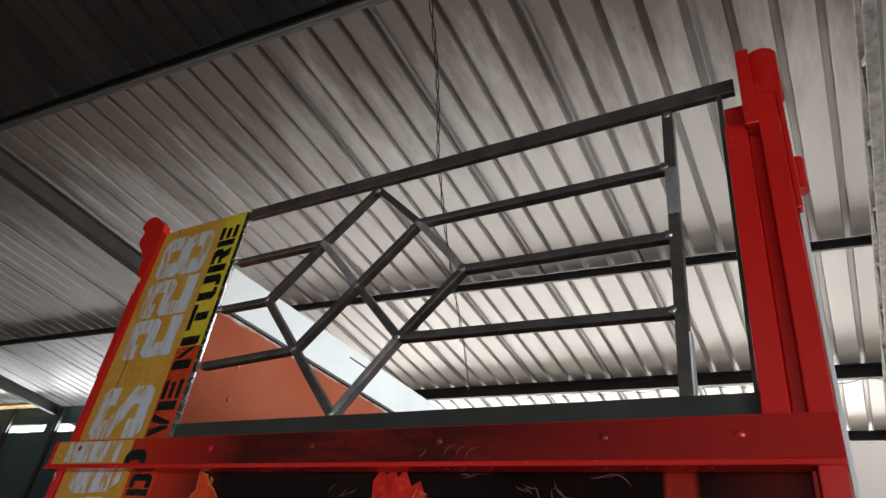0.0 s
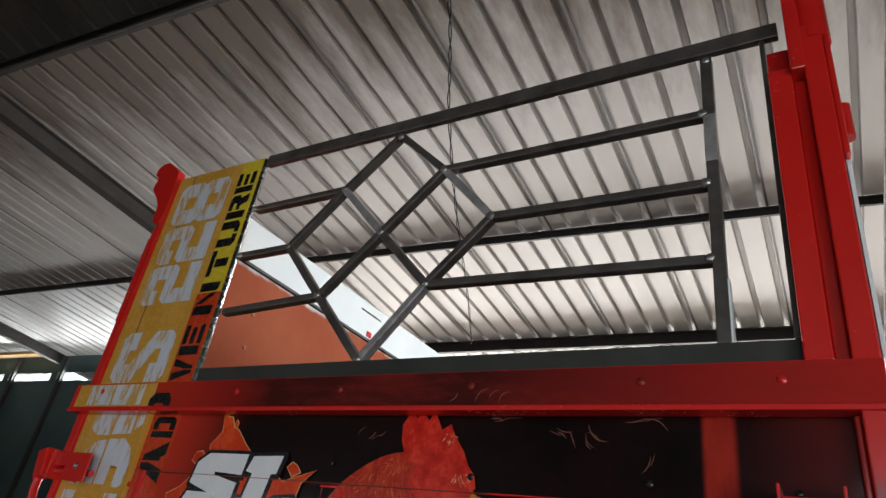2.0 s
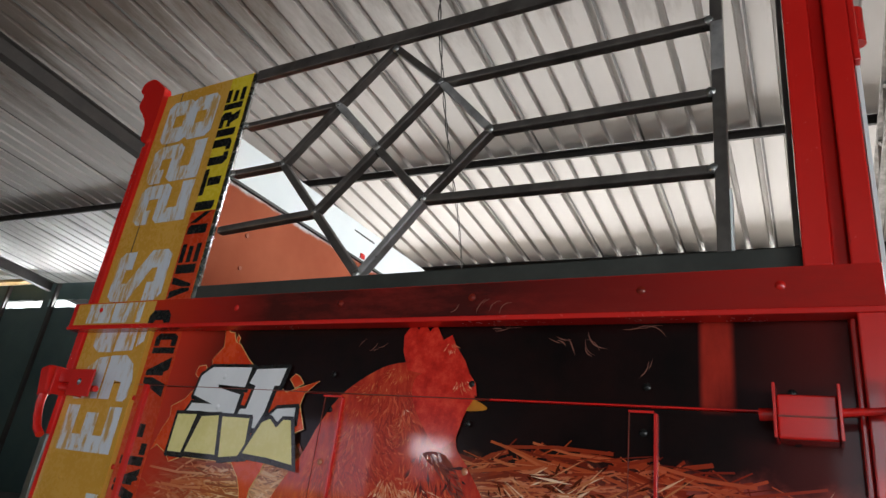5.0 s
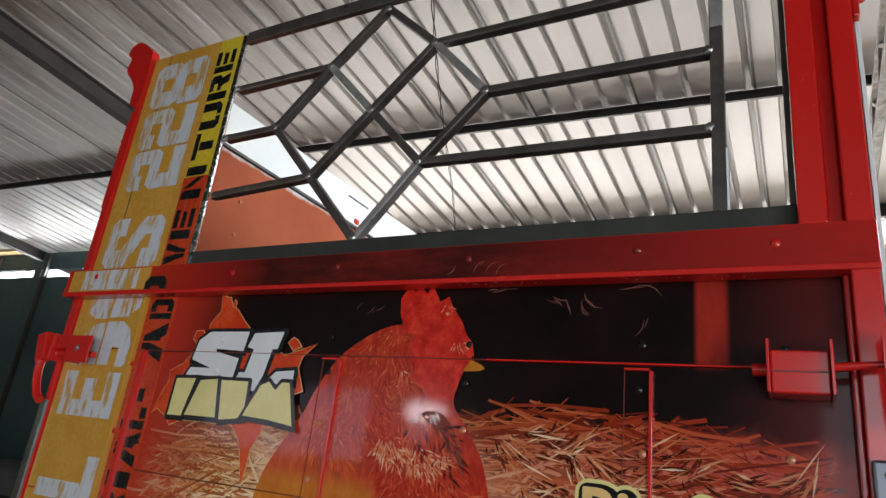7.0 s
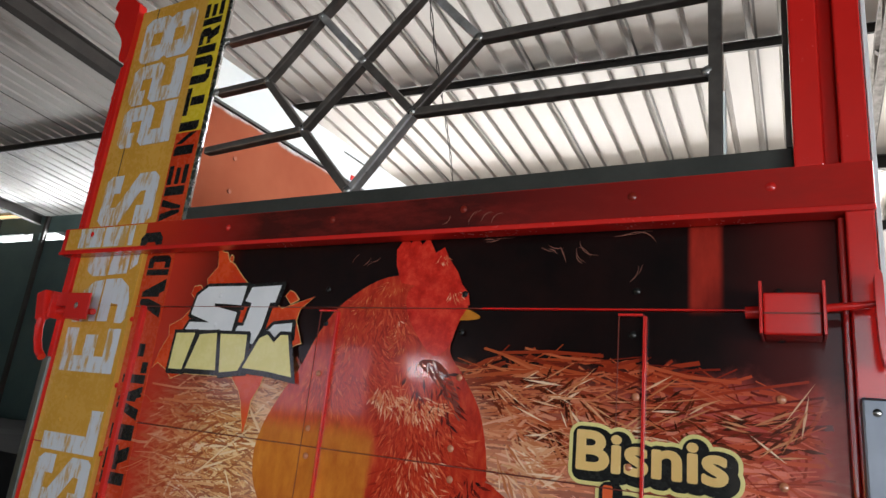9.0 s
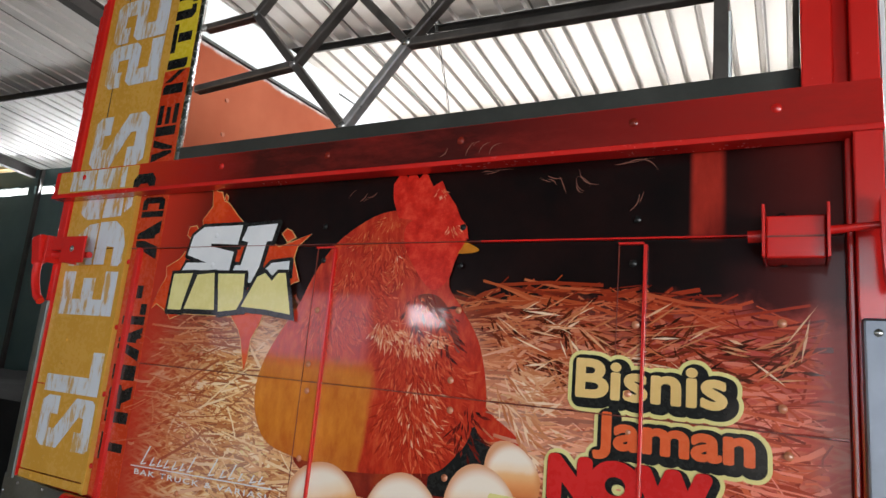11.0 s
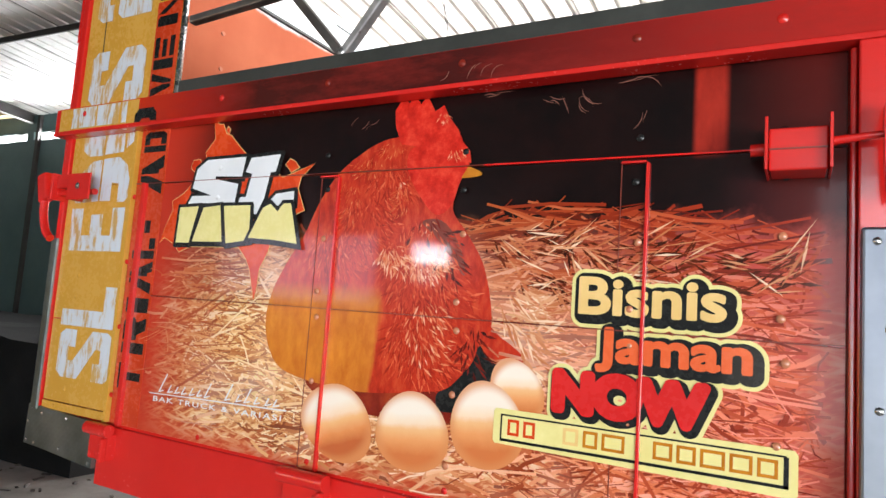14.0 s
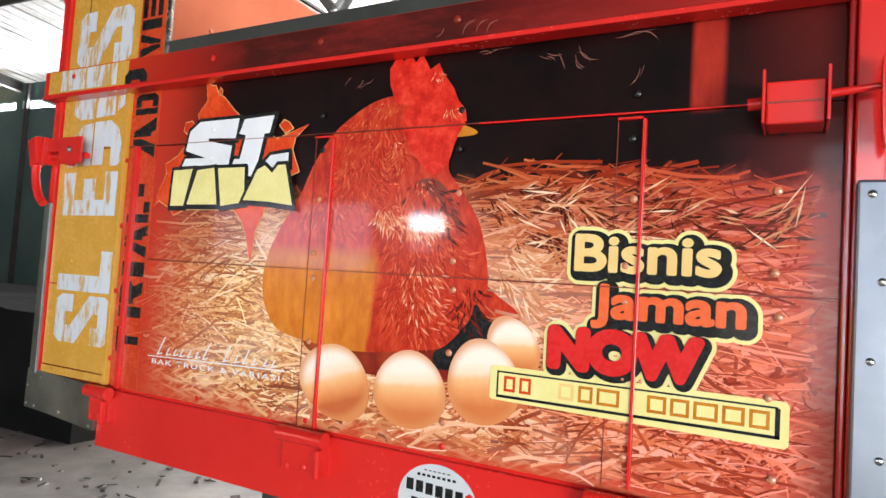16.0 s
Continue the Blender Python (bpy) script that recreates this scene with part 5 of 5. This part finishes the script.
# the maker's line: its name as plain bars over a rule, the trade below it
def underline(x):
    return 1.054 + (x + 0.495) * 0.031


for x0, tall in ((-0.462, 0.046), (-0.430, 0.020), (-0.404, 0.018), (-0.380, 0.020), (-0.352, 0.019), (-0.326, 0.018), (-0.300, 0.036), (-0.232, 0.040), (-0.196, 0.018), (-0.170, 0.034), (-0.140, 0.018), (-0.106, 0.018), (-0.082, 0.018)):
    z = underline(x0) + 0.006
    part("writing_bar", plate([(x0, z), (x0 + 0.004, z), (x0 + 0.004 + tall * 0.55, z + tall), (x0 + tall * 0.55, z + tall)], -0.0058), M_WHITE, gate)
    part("writing_bar", plate([(x0 + 0.005, z), (x0 + 0.020, z + 0.004), (x0 + 0.020, z + 0.007), (x0 + 0.005, z + 0.003)], -0.0058), M_WHITE, gate)
part("writing_bar", plate([(-0.495, underline(-0.495)), (-0.040, underline(-0.040)), (-0.040, underline(-0.040) + 0.003), (-0.495, underline(-0.495) + 0.002)], -0.0058), M_WHITE, gate)
word("trade_lettering", "BAK TRUCK & VARIASI", M_WHITE, gate, (-0.478, 1.037), (0.425, 0.0125), -0.0058, 0.012, slope=0.020, spacing=1.25, label="small white trade lettering")

# slogan
SLOGAN = (("Bisnis", (0.604, 1.324), (0.232, 0.060), M_CREAM, 0.0032), ("Jaman", (0.638, 1.229), (0.236, 0.070), M_TOMATO, 0.0034), ("NOW", (0.569, 1.156), (0.242, 0.062), M_CRIMSON, 0.0085))
for k, (body, c, size, mat, fat) in enumerate(SLOGAN):
    word("slogan_halo", body, M_PALE_YELLOW, gate, c, size, -0.0054 - 0.0001 * k, 0.0, grow=0.021, drop=(0.005, -0.005))
for k, (body, c, size, mat, fat) in enumerate(SLOGAN):
    word("slogan_border", body, M_BLACK, gate, c, size, -0.0062 - 0.0010 * k, 0.0, grow=0.0145, drop=(0.005, -0.005))
    word("slogan_lettering", body, mat, gate, c, size, -0.0067 - 0.0010 * k, 0.0, grow=fat, label="slogan lettering")

# company plaque: yellow with plain bars
part("plaque", plate([(0.458, 1.080), (0.935, 1.072), (0.940, 1.078), (0.940, 1.136), (0.935, 1.142), (0.458, 1.142), (0.454, 1.137), (0.454, 1.085)], -0.0072), M_PALE_YELLOW, gate, "pale yellow name plaque with a black border")
for x0, x1, z0, z1 in ((0.468, 0.925, 1.130, 1.133), (0.468, 0.471, 1.088, 1.133), (0.468, 0.928, 1.085, 1.090), (0.921, 0.928, 1.085, 1.131)):
    part("plaque_border", plate(strip_outline(x0, x1, z0, z1), -0.0078), M_BLACK, gate)
for x0, x1, m in ((0.482, 0.504, M_FLAME), (0.512, 0.534, M_FLAME), (0.585, 0.612, M_CREAM), (0.620, 0.645, M_OCHRE), (0.652, 0.690, M_OCHRE), (0.735, 0.765, M_OCHRE), (0.771, 0.800, M_OCHRE), (0.806, 0.842, M_OCHRE), (0.848, 0.880, M_OCHRE), (0.886, 0.914, M_OCHRE)):
    for a, b, c, d in ((x0, x1, 1.097, 1.102), (x0, x1, 1.120, 1.125), (x0, x0 + 0.005, 1.1021, 1.1199), (x1 - 0.005, x1, 1.1021, 1.1199)):
        part("writing_bar", plate(strip_outline(a, b, c, d), -0.0078), m, gate)

# round maker's sticker on the apron, its words as bars
st = part("round_sticker", plate([(0.355 + 0.0855 * math.cos(2 * math.pi * k / 48), 0.866 + 0.073 * math.sin(2 * math.pi * k / 48)) for k in range(48)], -0.0012, 0.001), M_STICKER, truck, "round grey-white maker's sticker")
for i, (x0, z0, w, h) in enumerate([(0.287 + 0.0215 * k, 0.882 - 0.0012 * k, 0.016, 0.022) for k in range(6)] + [(0.300 + 0.020 * k, 0.850, 0.014, 0.020) for k in range(5)] + [(0.310 + 0.011 * k, 0.9125, 0.007, 0.005) for k in range(8)] + [(0.325 + 0.010 * k, 0.924, 0.006, 0.002) for k in range(6)]):
    part("writing_bar", plate(strip_outline(x0, x0 + w, z0, z0 + h), -0.0018, 0.0004), M_BLACK, st)
part("sticker_mark", plate([(0.416, 0.842), (0.432, 0.842), (0.427, 0.852), (0.427, 0.884), (0.433, 0.892), (0.424, 0.899), (0.415, 0.892), (0.420, 0.884), (0.420, 0.852)], -0.0018, 0.0004), M_CRIMSON, st)

GLYPHS = {
    "2": [(0, 0.70), (0, 0.9), (0.12, 1), (0.88, 1), (1, 0.9), (1, 0.5), (0.88, 0.41), (0.36, 0.41), (0.36, 0.22), (1, 0.22), (1, 0), (0, 0), (0, 0.52), (0.12, 0.61), (0.64, 0.61), (0.64, 0.80), (0.36, 0.80), (0.36, 0.70)],
    "S": [(1, 0.68), (0.64, 0.68), (0.64, 0.80), (0.36, 0.80), (0.36, 0.70), (1, 0.38), (1, 0.1), (0.88, 0), (0.12, 0), (0, 0.1), (0, 0.32), (0.36, 0.32), (0.36, 0.2), (0.64, 0.2), (0.64, 0.30), (0, 0.60), (0, 0.9), (0.12, 1), (0.88, 1), (1, 0.9)],
    "8": [(0.12, 0), (0.88, 0), (1, 0.09), (1, 0.42), (0.92, 0.5), (1, 0.58), (1, 0.91), (0.88, 1), (0.12, 1), (0, 0.91), (0, 0.58), (0.08, 0.5), (0, 0.42), (0, 0.09)],
    "E": [(0, 0), (1, 0), (1, 0.22), (0.36, 0.22), (0.36, 0.39), (0.85, 0.39), (0.85, 0.61), (0.36, 0.61), (0.36, 0.78), (1, 0.78), (1, 1), (0, 1)],
    "L": [(0, 0), (1, 0), (1, 0.22), (0.40, 0.22), (0.40, 1), (0, 1)],
}
# heavy stencil letters in pieces, in a unit square
STEM = [(0, 0), (0.30, 0), (0.30, 1), (0, 1)]
STENCIL = {
    "T": [[(0, 0.76), (1, 0.76), (1, 1), (0, 1)], [(0.34, 0), (0.66, 0), (0.66, 0.70), (0.34, 0.70)]],
    "R": [STEM, [(0.37, 0.78), (0.66, 0.78), (0.66, 0.58), (0.37, 0.58), (0.37, 0.38), (0.52, 0.38), (0.66, 0), (1, 0), (0.86, 0.42), (1, 0.52), (1, 0.88), (0.86, 1), (0.37, 1)]],
    "I": [[(0, 0), (1, 0), (1, 1), (0, 1)]],
    "A": [[(0, 0), (0.32, 0), (0.48, 0.62), (0.48, 1), (0.34, 1)], [(0.53, 1), (0.66, 1), (1, 0), (0.68, 0), (0.63, 0.20), (0.53, 0.20)]],
    "L": [[(0, 0), (0.40, 0), (0.40, 1), (0, 1)], [(0.48, 0), (1, 0), (1, 0.26), (0.48, 0.26)]],
    "D": [STEM, [(0.37, 0), (0.84, 0), (1, 0.16), (1, 0.84), (0.84, 1), (0.37, 1), (0.37, 0.76), (0.68, 0.76), (0.68, 0.24), (0.37, 0.24)]],
    "V": [[(0, 1), (0.34, 1), (0.48, 0.40), (0.48, 0), (0.34, 0)], [(0.53, 0), (0.66, 0), (1, 1), (0.68, 1), (0.53, 0.40)]],
    "E": [STEM, [(0.37, 0), (1, 0), (1, 0.23), (0.37, 0.23)], [(0.37, 0.39), (0.92, 0.39), (0.92, 0.61), (0.37, 0.61)], [(0.37, 0.77), (1, 0.77), (1, 1), (0.37, 1)]],
    "N": [[(0, 0), (0.28, 0), (0.28, 0.90), (0.20, 1), (0, 1)], [(0.34, 1), (0.34, 0.66), (0.66, 0), (0.66, 0.34)], [(0.72, 0.10), (0.80, 0), (1, 0), (1, 1), (0.72, 1)]],
    "U": [[(0.16, 0), (0.46, 0), (0.46, 0.24), (0.32, 0.24), (0.32, 1), (0, 1), (0, 0.16)], [(0.54, 0), (0.84, 0), (1, 0.16), (1, 1), (0.68, 1), (0.68, 0.24), (0.54, 0.24)]],
    "-": [[(0, 0.30), (1, 0.30), (1, 0.56), (0, 0.56)]],
}


def block_letter(ch, parent, x, z, length, height, y):
    """A heavy stencil letter that reads upward: its foot at x, its start at z."""
    part("side_lettering", plate([(x - v * height, z + u * length) for u, v in GLYPHS[ch]], y), M_WORN_WHITE, parent, "scuffed white stencil lettering")
    if ch == "8":
        for v0 in (0.19, 0.62):
            part("letter_counter", plate([(x - v * height, z + u * length) for u, v in ((0.36, v0), (0.64, v0), (0.64, v0 + 0.19), (0.36, v0 + 0.19))], y - 0.0003, 0.0002), M_ORANGE, parent)


# upright lettering on the orange boards, reading upward
for ch, z, length, x in (("S", 1.054, 0.134, -0.664), ("L", 1.198, 0.114, -0.668), ("E", 1.410, 0.122, -0.680)):
    block_letter(ch, gate, x, z, length, 0.240, -0.0052)
for halves in (([(-0.915, 1.590), (-0.890, 1.640), (-0.850, 1.668), (-0.806, 1.672), (-0.806, 1.552), (-0.912, 1.548)], [(-0.798, 1.552), (-0.798, 1.674), (-0.730, 1.676), (-0.692, 1.652), (-0.676, 1.610), (-0.676, 1.560), (-0.690, 1.548), (-0.720, 1.548), (-0.720, 1.600), (-0.752, 1.604), (-0.752, 1.552)]), ([(-0.905, 1.742), (-0.806, 1.744), (-0.806, 1.684), (-0.870, 1.684), (-0.900, 1.702)], [(-0.798, 1.744), (-0.715, 1.744), (-0.715, 1.690), (-0.798, 1.686)], [(-0.704, 1.744), (-0.676, 1.744), (-0.676, 1.716), (-0.704, 1.700)])):
    for outline in halves:
        part("writing_bar", plate(outline, -0.0052), M_WORN_WHITE, gate)
for x0, x1 in ((-0.915, -0.806), (-0.798, -0.700), (-0.690, -0.668)):
    part("writing_bar", plate(strip_outline(x0, x1, 1.760, 1.818), -0.0418, 0.0005), M_WORN_WHITE, band)
for ch, z, length in (("S", 1.838, 0.160), ("2", 2.092, 0.138), ("2", 2.238, 0.140), ("8", 2.390, 0.165)):
    block_letter(ch, sb, -0.668, z, length, 0.245, -0.0046)


def stencil(ch, parent, x, z, length, height, y):
    for piece in STENCIL[ch]:
        part("side_lettering", plate([(x - v * height, z + u * length) for u, v in piece], y), M_BLACK, parent, "black stencil lettering")


for ch, z, length in (("T", 1.052, 0.066), ("R", 1.144, 0.094), ("I", 1.251, 0.038), ("A", 1.301, 0.086), ("L", 1.393, 0.055), ("-", 1.462, 0.034), ("A", 1.566, 0.106), ("D", 1.682, 0.056)):
    stencil(ch, gate, -0.543, z, length, 0.088, -0.0024)
part("side_lettering", plate([(-0.543, 1.756), (-0.543, 1.776), (-0.558, 1.792), (-0.616, 1.792), (-0.631, 1.776), (-0.631, 1.756), (-0.608, 1.756), (-0.602, 1.764), (-0.572, 1.764), (-0.566, 1.756)], -0.0420), M_BLACK, band)
for ch, z, length in (("V", 1.838, 0.066), ("E", 1.914, 0.092), ("N", 2.038, 0.106), ("T", 2.166, 0.090), ("U", 2.268, 0.092), ("R", 2.370, 0.090), ("E", 2.470, 0.078)):
    stencil(ch, sb, -0.552, z, length, 0.080, -0.0046)

# ---- loose things ----
def wire(points, r):
    cu = bpy.data.curves.new("wire", "CURVE")
    cu.dimensions, cu.bevel_depth, cu.bevel_resolution = "3D", r, 2
    sp = cu.splines.new("NURBS")
    sp.points.add(len(points) - 1)
    for p, q in zip(sp.points, points):
        p.co = (*q, 1)
    sp.use_endpoint_u, sp.order_u = True, 3
    ob = new("wire", cu)
    me = bpy.data.meshes.new_from_object(ob.evaluated_get(bpy.context.evaluated_depsgraph_get()))
    bpy.data.objects.remove(ob)
    me.materials.append(M_WIRE)
    return me


cable = empty("hanging_cable", "thin twisted black wires strung below the roof", "cable")
a, b = Vector((-0.42, 0.52, 4.33)), Vector((-0.92, 1.50, 4.20))
c = Vector((-2.35, 4.70, 3.86))
for ph in (0, math.pi):
    pts = []
    for k in range(60):
        u = k / 59
        p = a.lerp(b, u / 0.35) if u < 0.35 else b.lerp(c, (u - 0.35) / 0.65)
        p = p + Vector((0.010 * math.sin(u * 60 + ph) + 0.02 * math.sin(u * 9), 0, 0.008 * math.cos(u * 60 + ph)))
        pts.append(p)
    ob = new("strand", wire(pts, 0.004))
    ob.parent = cable

tie = empty("tie_wire", "slack dark wire tied along the purlin", "wire")
for x0, x1, ya, dz, sag in ((-4.2, 2.4, 0.0, -0.125, 0.012), (-4.2, 2.4, 0.02, -0.118, 0.02), (-1.9, 2.6, 4.55, -0.20, 0.05)):
    pts = []
    for k in range(40):
        x = x0 + (x1 - x0) * k / 39
        y = (ridge_y(x) if ya < 1 else 4.50 + (x + 16) * 0.48 / 19.3 - 0.02) + (ya if ya < 1 else 0)
        pts.append((x, y - 0.06, roof_z(y) + dz - sag * abs(math.sin(k * 0.9)) + 0.006 * math.sin(k * 2.1)))
    me = wire(pts, 0.003)
    me.materials.clear()
    me.materials.append(M_BEAM if ya < 1 else M_WIRE)
    ob = new("strand", me)
    ob.parent = tie

# dark covered heap by the back wall, widened to stand for floor shade
bm = bmesh.new()
bmesh.ops.create_cube(bm, size=1.0)
bmesh.ops.subdivide_edges(bm, edges=list(bm.edges), cuts=6, use_grid_fill=True)
for v in bm.verts:
    p = v.co.copy()
    v.co = Vector((-6.4 + p.x * 6.0 * (1 - 0.5 * max(p.z, 0) ** 2), 2.75 + p.y * 2.5 * (1 - 0.5 * max(p.z, 0) ** 2) + 0.35 * p.x, 0.45 + p.z * 0.9))
    if p.z > -0.45:
        v.co += Vector((0, 0, 0.12)) * noise.noise(v.co * 1.7)
tagged(part("covered_load", smooth(bm, 60), M_TARP, None), "dark dusty cover over a low load by the wall, widened for floor shade", "load")

# metal offcuts on the floor
random.seed(9)
for i in range(120):
    x, y = random.uniform(-4.2, -1.2), random.uniform(1.0, 2.6)
    ln, w, h = 0.02 + 0.10 * random.random() ** 2, random.uniform(0.006, 0.026), random.uniform(0.004, 0.016)
    bm = boxes((-ln / 2, ln / 2, -w / 2, w / 2, 0, h), bevel=0)
    for v in bm.verts:
        v.co.z += 0.012 * (v.co.x / ln) ** 2
    o = part("metal_offcut", bm, M_CHROME if i % 5 == 0 else M_BEAM if i % 2 else M_STEEL, None)
    o.matrix_basis = pose(x, y, 0.007, 0, 0, random.uniform(0, 180))
    tagged(o, "small dark metal offcut lying on the concrete", "scrap", "offcuts on the floor")
